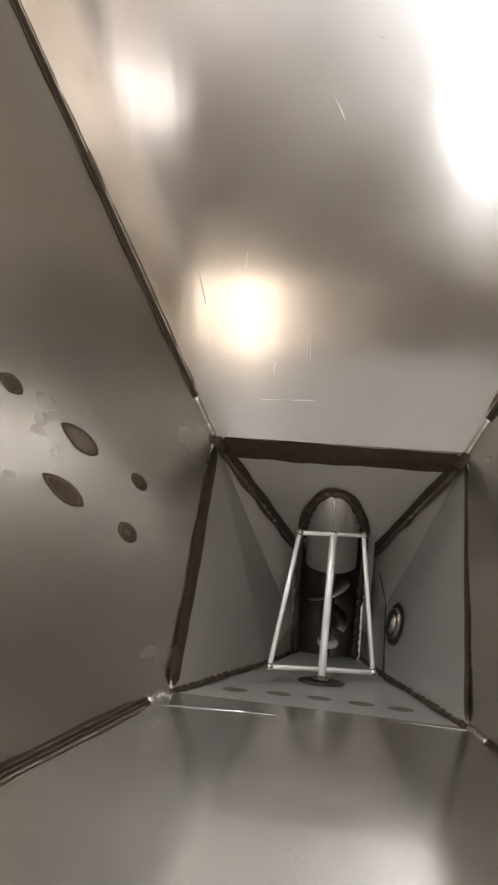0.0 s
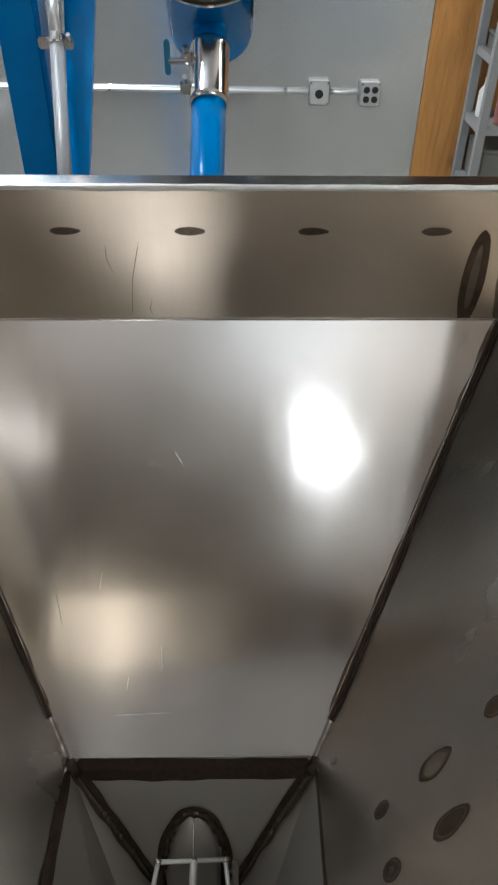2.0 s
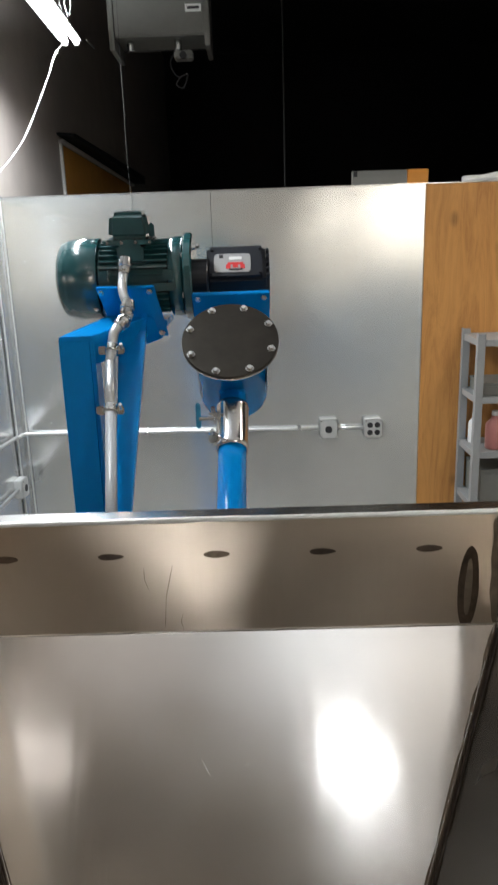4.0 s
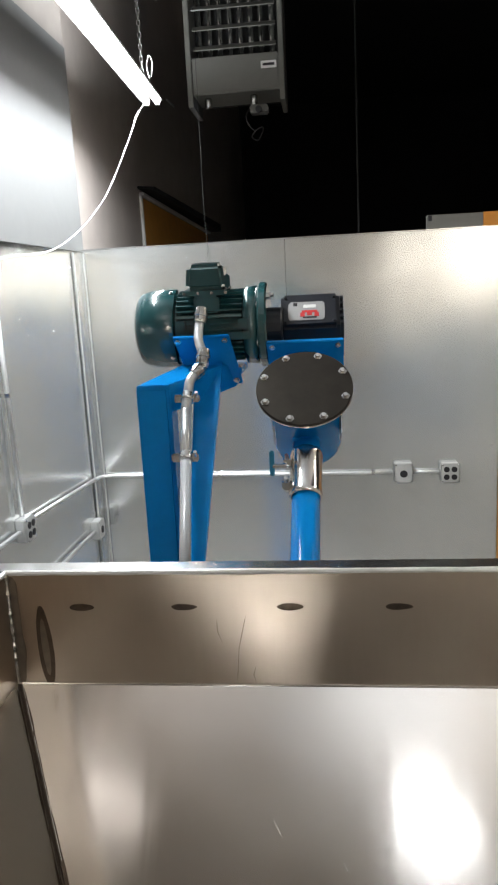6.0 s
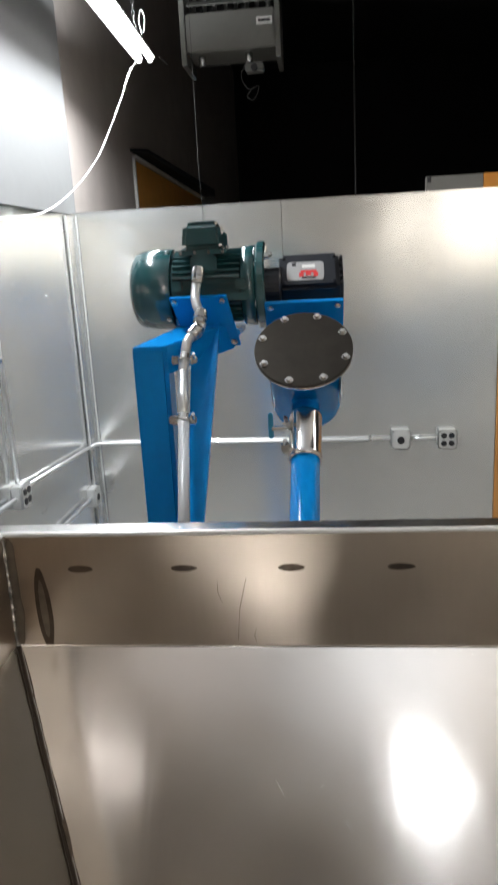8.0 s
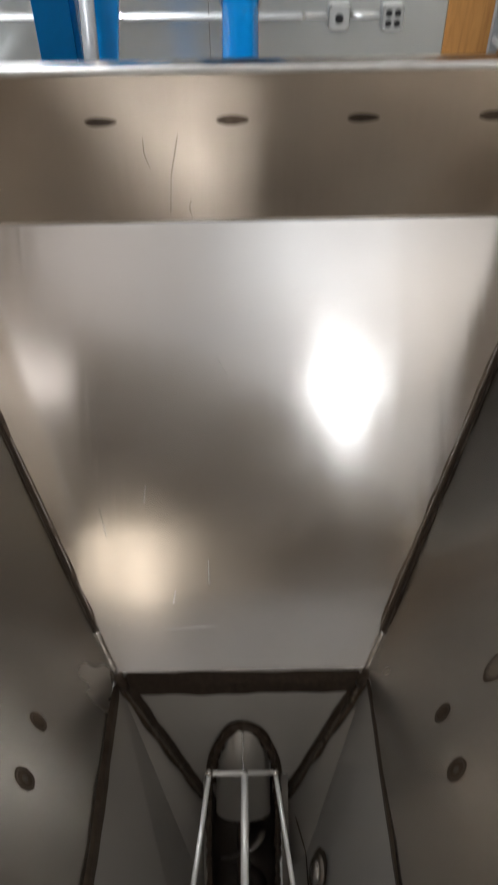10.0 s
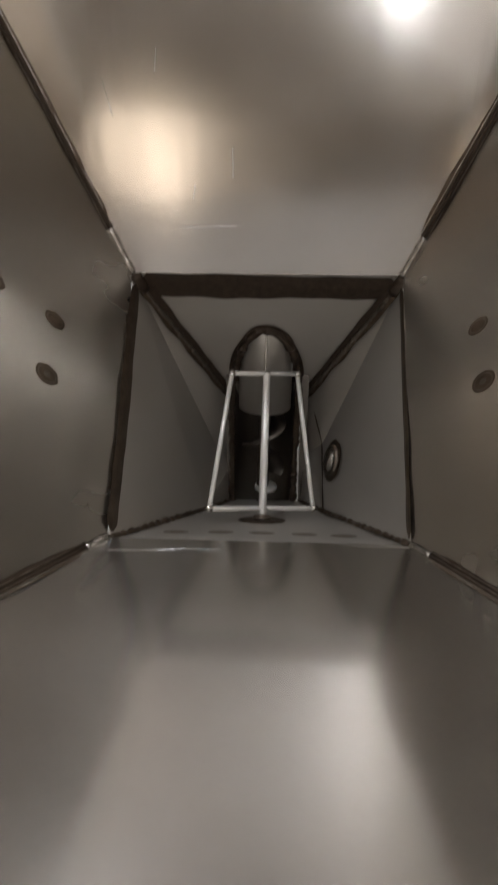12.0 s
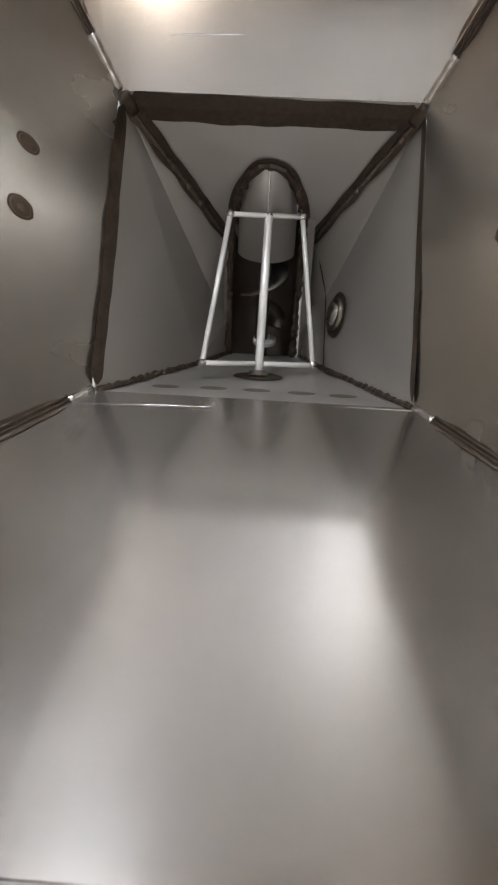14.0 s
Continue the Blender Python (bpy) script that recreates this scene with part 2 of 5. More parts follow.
# ---------------------------------------------------------------- mesh helpers
def thing(name, label, category, group="", kind="", at=(0, 0, 0)):
    ob = new(name)
    ob.location = at
    ob.empty_display_size = 0.05
    return tagged(ob, label, category, group, kind)


def part(name, bm, mat, parent, label="", smooth=False):
    """One bmesh as one mesh object under a thing or a part; coordinates are the world's."""
    me = bpy.data.meshes.new(name)
    bmesh.ops.recalc_face_normals(bm, faces=bm.faces[:])
    if smooth:
        for fc in bm.faces:
            fc.smooth = True
    bm.to_mesh(me)
    bm.free()
    me.materials.append(mat)
    ob = new(name, me)
    if parent is not None:
        bpy.context.view_layer.update()
        ob.parent = parent
        ob.matrix_parent_inverse = parent.matrix_world.inverted()
    if label:
        ob["label"] = label
    return ob


def structure(name, bm, mat, label, category="wall"):
    return tagged(part(name, bm, mat, None), label, category, kind="structure")


def slab(poly, thick, bevel=0.0):
    """A sheet from a polygon, thickened against its normal."""
    bm = bmesh.new()
    pts = [Vector(p) for p in poly]
    n = Vector((0, 0, 0))
    for i in range(len(pts)):
        n += (pts[i] - pts[0]).cross(pts[(i + 1) % len(pts)] - pts[0])
    n.normalize()
    a = [bm.verts.new(p) for p in pts]
    b = [bm.verts.new(p - n * thick) for p in pts]
    bm.faces.new(a)
    bm.faces.new(b[::-1])
    k = len(pts)
    for i in range(k):
        bm.faces.new((a[i], b[i], b[(i + 1) % k], a[(i + 1) % k]))
    if bevel:
        bmesh.ops.bevel(bm, geom=bm.edges[:], offset=bevel, segments=2, affect="EDGES", clamp_overlap=True)
    return bm


def box(x0, x1, y0, y1, z0, z1, bevel=0.0, m=None):
    bm = bmesh.new()
    bmesh.ops.create_cube(bm, size=1, matrix=Matrix.Translation(((x0 + x1) / 2, (y0 + y1) / 2, (z0 + z1) / 2))
                          @ Matrix.Diagonal((abs(x1 - x0), abs(y1 - y0), abs(z1 - z0), 1)))
    if bevel:
        bmesh.ops.bevel(bm, geom=bm.edges[:], offset=bevel, segments=2, affect="EDGES", clamp_overlap=True)
    if m is not None:
        bmesh.ops.transform(bm, matrix=m, verts=bm.verts[:])
    return bm


def basis(axis, hint=(0, 0, 1)):
    w = Vector(axis).normalized()
    h = Vector(hint)
    if abs(w.dot(h.normalized())) > 0.98:
        h = Vector((1, 0, 0))
    u = h.cross(w).normalized()
    return u, w.cross(u).normalized(), w


def lathe(profile, origin, axis, seg=40, cap=True, start=0.0, sweep=math.tau):
    """Rings (distance along the axis, radius) turned round an axis."""
    u, v, w = basis(axis)
    o = Vector(origin)
    bm = bmesh.new()
    full = abs(sweep - math.tau) < 1e-6
    n = seg if full else seg + 1
    rings = []
    for s, r in profile:
        rings.append([bm.verts.new(o + w * s + (u * math.cos(start + sweep * i / seg) + v * math.sin(start + sweep * i / seg)) * max(r, 1e-5))
                      for i in range(n)])
    for a, b in zip(rings, rings[1:]):
        for i in range(n if full else n - 1):
            j = (i + 1) % n
            bm.faces.new((a[i], a[j], b[j], b[i]))
    if cap and full:
        bm.faces.new(rings[0][::-1])
        bm.faces.new(rings[-1])
    return bm


def rod(a, b, r, seg=16, bev=0.0):
    a, b = Vector(a), Vector(b)
    d = (b - a).length
    e = min(bev, r * 0.6)
    prof = [(0, r - e), (e, r), (d - e, r), (d, r - e)] if e else [(0, r), (d, r)]
    return lathe(prof, a, b - a, seg)


def sweep(points, r, seg=10, wobble=0.0, step=0.0, squash=1.0, seed=1):
    """A tube along a polyline; wobble roughens it into a weld bead."""
    pts = [Vector(p) for p in points]
    if step:
        fine = []
        for p, q in zip(pts, pts[1:]):
            k = max(1, int((q - p).length / step))
            fine += [p.lerp(q, i / k) for i in range(k)]
        pts = fine + [pts[-1]]
    rnd = random.Random(seed)
    bm = bmesh.new()
    rings = []
    for i, p in enumerate(pts):
        t = (pts[min(i + 1, len(pts) - 1)] - pts[max(i - 1, 0)])
        u, v, w = basis(t)
        rr = r * (1 + wobble * (rnd.random() - 0.5) * 2)
        off = (u * (rnd.random() - 0.5) + v * (rnd.random() - 0.5)) * r * wobble
        rings.append([bm.verts.new(p + off + (u * math.cos(math.tau * k / seg) + v * math.sin(math.tau * k / seg) * squash) * rr) for k in range(seg)])
    for a, b in zip(rings, rings[1:]):
        for k in range(seg):
            bm.faces.new((a[k], a[(k + 1) % seg], b[(k + 1) % seg], b[k]))
    bm.faces.new(rings[0][::-1])
    bm.faces.new(rings[-1])
    return bm


def curve_points(points, per=8):
    """A smooth line through points."""
    p = [Vector(q) for q in points]
    p = [p[0] * 2 - p[1]] + p + [p[-1] * 2 - p[-2]]
    out = []
    for i in range(1, len(p) - 2):
        for k in range(per):
            t = k / per
            out.append(0.5 * (2 * p[i] + (p[i + 1] - p[i - 1]) * t + (2 * p[i - 1] - 5 * p[i] + 4 * p[i + 1] - p[i + 2]) * t * t
                              + (3 * p[i] - p[i - 1] - 3 * p[i + 1] + p[i + 2]) * t ** 3))
    return out + [p[-2]]


def ribbon(points, normal, half, lift, seed=1, step=0.012, rough=0.25, taper=0.012):
    """A thin strip with uneven edges lying on a sheet along a line."""
    pts = [Vector(p) for p in points]
    fine = []
    for p, q in zip(pts, pts[1:]):
        k = max(1, int((q - p).length / step))
        fine += [p.lerp(q, i / k) for i in range(k)]
    fine.append(pts[-1])
    n = Vector(normal).normalized()
    bm = bmesh.new()
    prev = None
    for i, p in enumerate(fine):
        t = (fine[min(i + 1, len(fine) - 1)] - fine[max(i - 1, 0)]).normalized()
        s = n.cross(t).normalized()
        a = half * (1 + rough * noise.noise(p * 23 + Vector((seed, 0, 0))) * 2)
        b = half * (1 + rough * noise.noise(p * 23 + Vector((0, seed, 9))) * 2)
        ends = min((p - fine[0]).length, (p - fine[-1]).length)
        close = 0.25 + 0.75 * min(1.0, ends / taper)
        a, b = a * close, b * close
        p = p + n * 0.0007
        cur = [bm.verts.new(p + s * a), bm.verts.new(p + n * lift), bm.verts.new(p - s * b)]
        if prev:
            bm.faces.new((prev[0], prev[1], cur[1], cur[0]))
            bm.faces.new((prev[1], prev[2], cur[2], cur[1]))
        prev = cur
    return bm


def patch(centre, n, along, ra, rb, lift, seed=1, tear=0.0, hole=0.0, seg=28, point=0.0):
    """A slightly raised oval mark on a sheet; hole leaves its middle open."""
    n = Vector(n).normalized()
    a = Vector(along)
    a = (a - n * a.dot(n)).normalized()
    b = n.cross(a)
    c = Vector(centre)
    bm = bmesh.new()
    rings = []
    for rr, hh in ((1.0, 0.00003), (0.9, lift), (hole or 0.45, lift)):
        ring = []
        for i in range(seg):
            th = math.tau * i / seg
            w = 1 + 0.06 * noise.noise(Vector((math.cos(th) * 2 + seed, math.sin(th) * 2, seed * 3.1)))
            taper = 1 - tear * 0.5 * (1 + math.cos(th))
            ring.append(bm.verts.new(c + a * (math.cos(th) * ra * rr * w) + b * (math.sin(th) * abs(math.sin(th)) ** point * rb * rr * w * taper) + n * hh))
        rings.append(ring)
    for p, q in zip(rings, rings[1:]):
        for i in range(seg):
            bm.faces.new((p[i], p[(i + 1) % seg], q[(i + 1) % seg], q[i]))
    if not hole:
        bm.faces.new(rings[-1])
    return bm


def taper_box(hx, hy, z0, z1, top, bevel, m):
    """A box whose top is smaller than its base, edges rounded."""
    bm = bmesh.new()
    lo = [bm.verts.new(m @ Vector((sx * hx, sy * hy, z0))) for sx, sy in ((-1, -1), (1, -1), (1, 1), (-1, 1))]
    hi = [bm.verts.new(m @ Vector((sx * hx * top, sy * hy * top, z1))) for sx, sy in ((-1, -1), (1, -1), (1, 1), (-1, 1))]
    bm.faces.new(lo[::-1])
    bm.faces.new(hi)
    for i in range(4):
        bm.faces.new((lo[i], lo[(i + 1) % 4], hi[(i + 1) % 4], hi[i]))
    bmesh.ops.bevel(bm, geom=bm.edges[:], offset=bevel, segments=3, affect="EDGES", clamp_overlap=True)
    return bm


def bolt_head(parent, at, axis, r=0.007, h=0.006, mat=None, name="bolt"):
    bm = lathe([(0, r * 1.5), (0.0016, r * 1.5), (0.0016, r), (h, r), (h + 0.001, r * 0.8)], at, axis, 6 if r > 0.004 else 10)
    return part(name, bm, mat or ZINC, parent)


def facing(poly, target):
    """The polygon's order turned so that its normal looks at target."""
    pts = [Vector(p) for p in poly]
    n = Vector((0, 0, 0))
    for i in range(1, len(pts) - 1):
        n += (pts[i] - pts[0]).cross(pts[i + 1] - pts[0])
    mid = sum(pts, Vector((0, 0, 0))) / len(pts)
    return (pts if n.dot(Vector(target) - mid) > 0 else pts[::-1]), (n if n.dot(Vector(target) - mid) > 0 else -n).normalized()


# ---------------------------------------------------------------- the room
WALL_Y, WALL_X, WALL_TOP = 3.402, -1.185, 2.44
structure("floor", box(-6, 7, -6, 13, -0.12, 0.0), CONCRETE, "grey concrete floor of the workshop", "floor")
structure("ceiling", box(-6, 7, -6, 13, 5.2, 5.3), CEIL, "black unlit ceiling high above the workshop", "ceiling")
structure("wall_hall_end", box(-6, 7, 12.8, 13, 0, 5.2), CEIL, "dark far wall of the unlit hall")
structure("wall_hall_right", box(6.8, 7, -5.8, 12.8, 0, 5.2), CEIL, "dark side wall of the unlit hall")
# unseen back wall, toned for what the galvanised sheets mirror
structure("wall_back", box(WALL_X, 2.8, -4.7, -4.5, 1.45, 4.2), WARMWHITE, "unseen cream upper wall added behind the bay for reflections")
structure("wall_back_lower", box(WALL_X, 2.8, -4.7, -4.497, 0, 1.447), BLUEGREY, "unseen blue-grey lower wall added behind the bay for reflections")
# unseen ceilings: pale bounce; the slanting edge sets a dark band on the steel
structure("ceiling_bay_bounce", slab([(2.79, 1.9, 4.2), (2.79, -4.45, 4.2), (2.3, -4.45, 4.2), (0.15, -2.05, 4.2), (-0.4, -1.65, 4.2), (WALL_X + 0.01, -1.4, 4.2), (WALL_X + 0.01, 1.9, 4.2)], 0.08), BAYWHITE, "unseen pale ceiling added over the bay to bounce light", "ceiling")
structure("ceiling_rear_bounce", slab([(2.3, -4.45, 4.2), (WALL_X + 0.01, -4.45, 4.2), (WALL_X + 0.01, -1.404, 4.2), (-0.403, -1.654, 4.2), (0.147, -2.054, 4.2)], 0.08), DARKWALL, "unseen dull ceiling added at the back for a darker reflection", "ceiling")
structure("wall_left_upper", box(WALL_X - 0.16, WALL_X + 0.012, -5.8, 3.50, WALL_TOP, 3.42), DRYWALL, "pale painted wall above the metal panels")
structure("wall_left_top", box(WALL_X - 0.16, WALL_X + 0.006, -5.8, 3.50, 3.42, 5.2), DARKWALL, "dark grey upper wall above the pale paint")
structure("wall_left_lower", box(WALL_X - 0.16, WALL_X - 0.006, -5.8, 3.50, 0, WALL_TOP), DARKWALL, "wall behind the galvanised sheets")
hall_left = structure("wall_hall_left", box(WALL_X - 0.30, WALL_X - 0.10, 3.50, 12.8, 0, 5.2), HALLWALL, "dark grey brown wall running on into the hall")
structure("wall_far", box(WALL_X, 2.9, WALL_Y + 0.006, WALL_Y + 0.10, 0, WALL_TOP - 0.004), DARKWALL, "partition wall faced with metal sheets and plywood")
# unseen wall, kept pale to brighten the side sheet's reflection
structure("wall_right", box(2.8, 2.9, -4.7, 1.9, 0, 4.2), WARMWHITE, "unseen pale wall added beside the bay to bounce light")
structure("wall_right_low", box(2.8, 2.9, 1.9, WALL_Y, 0, WALL_TOP), DARKWALL, "low partition beside the work bay")

far_sheets = tagged(thing("wall_sheeting", "galvanised sheet metal panels on the far partition", "wall panel"), kind="structure")
for x0, x1 in ((WALL_X + 0.006, -0.118), (-0.115, 0.928)):
    part("panel", slab([(x0, WALL_Y, 0.02), (x1, WALL_Y, 0.02), (x1, WALL_Y, WALL_TOP), (x0, WALL_Y, WALL_TOP)], 0.005, 0.0), GALV, far_sheets)
rnd = random.Random(7)
for cx in (-1.02, -0.62, -0.145, -0.085, 0.26, 0.60, 0.90):
    for z in (0.62, 0.98, 1.36, 1.78, 2.10, 2.39):
        px, pz = cx + rnd.uniform(-0.012, 0.012), z + rnd.uniform(-0.03, 0.03)
        bolt_head(far_sheets, (px, WALL_Y, pz), (0, -1, 0), 0.0044, 0.003, ZINC, "screw")
left_sheets = tagged(thing("wall_sheeting", "galvanised sheet metal panels on the side wall", "wall panel"), kind="structure")
for y0, y1 in ((-1.6, -0.38), (-0.377, 0.84), (0.843, 2.06), (2.063, 2.66), (2.663, WALL_Y - 0.004)):
    part("panel", slab([(WALL_X, y0, 0.02), (WALL_X, y1, 0.02), (WALL_X, y1, WALL_TOP), (WALL_X, y0, WALL_TOP)], 0.005), GALV, left_sheets)
for cy in (2.16, 2.40, 2.62, 2.70, 3.0, 3.30):
    for z in (0.75, 1.12, 1.45, 1.80, 2.10, 2.39):
        bolt_head(left_sheets, (WALL_X, cy + rnd.uniform(-0.015, 0.015), z + rnd.uniform(-0.05, 0.05)), (1, 0, 0), 0.0044, 0.003, ZINC, "screw")
corner = tagged(thing("corner_trim", "folded galvanised corner strip where the sheets meet", "trim"), kind="structure")
part("leg", box(WALL_X + 0.003, WALL_X + 0.050, WALL_Y - 0.0075, WALL_Y - 0.004, 0.02, WALL_TOP - 0.01), GALV, corner)
part("leg", box(WALL_X + 0.004, WALL_X + 0.0075, WALL_Y - 0.075, WALL_Y - 0.008, 0.02, WALL_TOP - 0.01), GALV, corner)
part("rib", box(WALL_X + 0.040, WALL_X + 0.047, WALL_Y - 0.013, WALL_Y - 0.0078, 0.02, WALL_TOP - 0.01, 0.002), BOXMETAL, corner)
part("rib", box(WALL_X + 0.008, WALL_X + 0.014, WALL_Y - 0.07, WALL_Y - 0.062, 0.02, WALL_TOP - 0.01, 0.002), BOXMETAL, corner)
tagged(structure("plywood_panel", box(0.932, 2.15, WALL_Y - 0.010, WALL_Y + 0.004, 0.02, WALL_TOP, 0.001), PLY, "orange varnished plywood panel with knots"), category="wall panel")
structure("wall_cap", box(WALL_X, 2.9, WALL_Y - 0.002, WALL_Y + 0.11, WALL_TOP + 0.002, WALL_TOP + 0.006), GALV, "thin metal cap along the partition top", "trim")

# doorway seen over the partition, on the hall wall
hx = WALL_X - 0.10
door = tagged(thing("door_1", "orange door leaf with pale trim in the dark hall", "door"), kind="structure")
part("door_leaf", slab([(hx + 0.012, 5.30, 0.0), (hx + 0.012, 8.40, 0.0), (hx + 0.012, 8.40, 2.86), (hx + 0.012, 5.30, 2.92)], 0.012), DOOR, door)
part("door_frame", box(hx, hx + 0.02, 5.262, 5.29, 0, 2.952), WHITE, door)
part("door_frame", slab([(hx + 0.035, 5.262, 2.934), (hx + 0.035, 8.5, 2.872), (hx + 0.035, 8.5, 2.890), (hx + 0.035, 5.262, 2.954)], 0.034), WHITE, door)
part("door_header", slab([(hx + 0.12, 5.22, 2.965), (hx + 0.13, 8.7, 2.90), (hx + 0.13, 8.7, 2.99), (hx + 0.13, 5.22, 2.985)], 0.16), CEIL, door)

# ---------------------------------------------------------------- conduits and boxes on the walls
def outlet_box(x, y, z, face, kind_of):
    """A surface box with a cover: 'duplex' has four dark receptacles, 'single' one round one."""
    label = "square metal box with four dark outlets on galvanised wall" if kind_of == "duplex" else "square metal box with one round black outlet"
    ob = thing("outlet_box", label, "outlet", at=(x, y, z))
    # local: width a, height b, outward c
    if face == "y":
        m = Matrix(((1, 0, 0, x), (0, 0, -1, y), (0, 1, 0, z), (0, 0, 0, 1)))
    else:
        m = Matrix(((0, 0, 1, x), (1, 0, 0, y), (0, 1, 0, z), (0, 0, 0, 1)))
    part("box_body", box(-0.044, 0.044, -0.048, 0.048, 0, 0.040, 0.004, m), BOXMETAL, ob)
    cover = part("cover", box(-0.046, 0.046, -0.050, 0.050, 0.0405, 0.047, 0.006, m), BOXMETAL, ob)
    spots = [(-0.019, -0.020), (0.019, -0.020), (-0.019, 0.020), (0.019, 0.020)] if kind_of == "duplex" else [(0, -0.003)]
    w = (m.to_3x3() @ Vector((0, 0, 1)))
    for a, b in spots:
        r = 0.0145 if kind_of == "duplex" else 0.019
        part("receptacle", lathe([(0, r), (0.004, r), (0.0045, r * 0.75)], m @ Vector((a, b, 0.0465)), w, 20), INK, ob)
    for a, b in ((-0.039, 0.043), (0.039, -0.043), (0.039, 0.043), (-0.039, -0.043)):
        bolt_head(ob, m @ Vector((a, b, 0.0468)), w, 0.003, 0.0015, CHROME, "screw")
    return ob


outlet_box(0.452, WALL_Y, 1.243, "y", "single")
outlet_box(0.686, WALL_Y, 1.238, "y", "duplex")
outlet_box(WALL_X, 2.40, 1.30, "x", "duplex")
outlet_box(WALL_X, 3.27, 1.00, "x", "single")
outlet_box(WALL_X, 2.36, 2.36, "x", "single")


def conduit(points, label, r=0.0092, straps=()):
    ob = thing("conduit", label, "conduit")
    part("pipe", sweep(curve_points(points, 6) if len(points) > 2 else points, r, 12), EMT, ob, smooth=True)
    for s, n in straps:
        part("strap", lathe([(-0.008, r * 1.25), (0.008, r * 1.25)], s, n, 16), ZINC, ob)
    return ob


conduit([(-1.155, 3.30, 1.262), (-1.150, 3.352, 1.262), (-1.10, WALL_Y - 0.020, 1.258), (-1.02, WALL_Y - 0.020, 1.257), (-0.4, WALL_Y - 0.020, 1.250), (0.40, WALL_Y - 0.020, 1.243)],
        "thin metal conduit along the far wall", straps=[((-0.5, WALL_Y - 0.02, 1.251), (1, 0, 0)), ((0.30, WALL_Y - 0.02, 1.244), (1, 0, 0))])
conduit([(0.505, WALL_Y - 0.020, 1.242), (0.633, WALL_Y - 0.020, 1.240)], "short metal conduit joining two outlet boxes")
conduit([(-1.165, 3.30, 1.262), (-1.165, 2.455, 1.318)], "metal conduit along the side wall to an outlet box")
conduit([(-1.165, 2.385, 1.356), (-1.168, 2.385, 2.30)], "upright metal conduit rising to the switch box", straps=[((-1.166, 2.385, 1.85), (0, 0, 1))])
conduit([(-1.165, 3.22, 1.0), (-1.165, 1.2, 1.03)], "metal conduit along the side wall below")
conduit([(-1.165, 2.345, 1.30), (-1.165, 1.2, 1.34)], "metal conduit running on from the outlet box")

# ---------------------------------------------------------------- things over the partition
heater = thing("unit_heater", "grey hanging gas unit heater with dark louvres", "heater", at=(-0.42, 4.55, 3.3))
HX0, HX1, HY0, HY1, HZ0, HZ1 = -0.705, -0.126, 4.30, 4.66, 3.355, 4.24
part("side_panel", box(HX0, HX0 + 0.03, HY0, HY1, HZ0 - 0.07, HZ1, 0.004), HEATER, heater)
part("side_panel", box(HX1 - 0.03, HX1, HY0, HY1, HZ0 - 0.06, HZ1, 0.004), HEATER, heater)
part("front_panel", box(HX0 + 0.031, HX1 - 0.031, HY0 + 0.012, HY0 + 0.03, HZ0, HZ0 + 0.205, 0.007), HEATER, heater)
part("bottom", box(HX0 + 0.031, HX1 - 0.031, HY0 + 0.032, HY1 - 0.02, HZ0 + 0.004, HZ0 + 0.02), HEATER, heater)
part("top", box(HX0, HX1, HY0, HY1, HZ1 + 0.002, HZ1 + 0.02, 0.003), HEATER, heater)
part("back", box(HX0 + 0.031, HX1 - 0.031, HY1 - 0.018, HY1, HZ0, HZ1), HEATER_IN, heater)
part("core", box(HX0 + 0.04, HX1 - 0.04, HY0 + 0.16, HY0 + 0.20, HZ0 + 0.22, HZ1 - 0.01), HEATER_IN, heater)
for i in range(6):
    z = HZ0 + 0.245 + i * 0.108
    bm = slab([(HX0 + 0.045, HY0 + 0.01, z), (HX1 - 0.045, HY0 + 0.01, z), (HX1 - 0.045, HY0 + 0.055, z + 0.032), (HX0 + 0.045, HY0 + 0.055, z + 0.032)], 0.006)
    part("louvre", bm, HEATER, heater)
for i in range(8):
    x = HX0 + 0.075 + i * 0.0617
    part("heat_tube", rod((x, HY0 + 0.11, HZ0 + 0.23), (x, HY0 + 0.11, HZ1 - 0.02), 0.016, 12), ZINC, heater)
nameplate = part("nameplate", box(-0.262, -0.170, HY0 + 0.006, HY0 + 0.0115, HZ0 + 0.118, HZ0 + 0.158, 0.001), WHITE, heater)
part("print", box(-0.250, -0.182, HY0 + 0.0045, HY0 + 0.0058, HZ0 + 0.131, HZ0 + 0.145), INK, nameplate)
for x in (-0.60, -0.32):
    part("stub_pipe", rod((x, HY0 + 0.12, HZ0 + 0.003), (x, HY0 + 0.12, HZ0 - 0.055), 0.022, 16, 0.004), ZINC, heater)
valve = part("gas_valve", box(-0.345, -0.235, HY0 + 0.08, HY0 + 0.17, HZ0 - 0.105, HZ0 - 0.06, 0.008), HEATER, heater)
part("valve_knob", rod((-0.29, HY0 + 0.08, HZ0 - 0.09), (-0.29, HY0 + 0.055, HZ0 - 0.09), 0.02, 14, 0.003), INK, valve)
part("loop_wire", sweep(curve_points([(-0.34, HY0 + 0.1, HZ0 - 0.06), (-0.37, HY0 + 0.09, HZ0 - 0.13), (-0.33, HY0 + 0.09, HZ0 - 0.20), (-0.27, HY0 + 0.09, HZ0 - 0.19), (-0.30, HY0 + 0.09, HZ0 - 0.26), (-0.34, HY0 + 0.09, HZ0 - 0.24), (-0.31, HY0 + 0.09, HZ0 - 0.20)]), 0.004, 8), INK, heater)
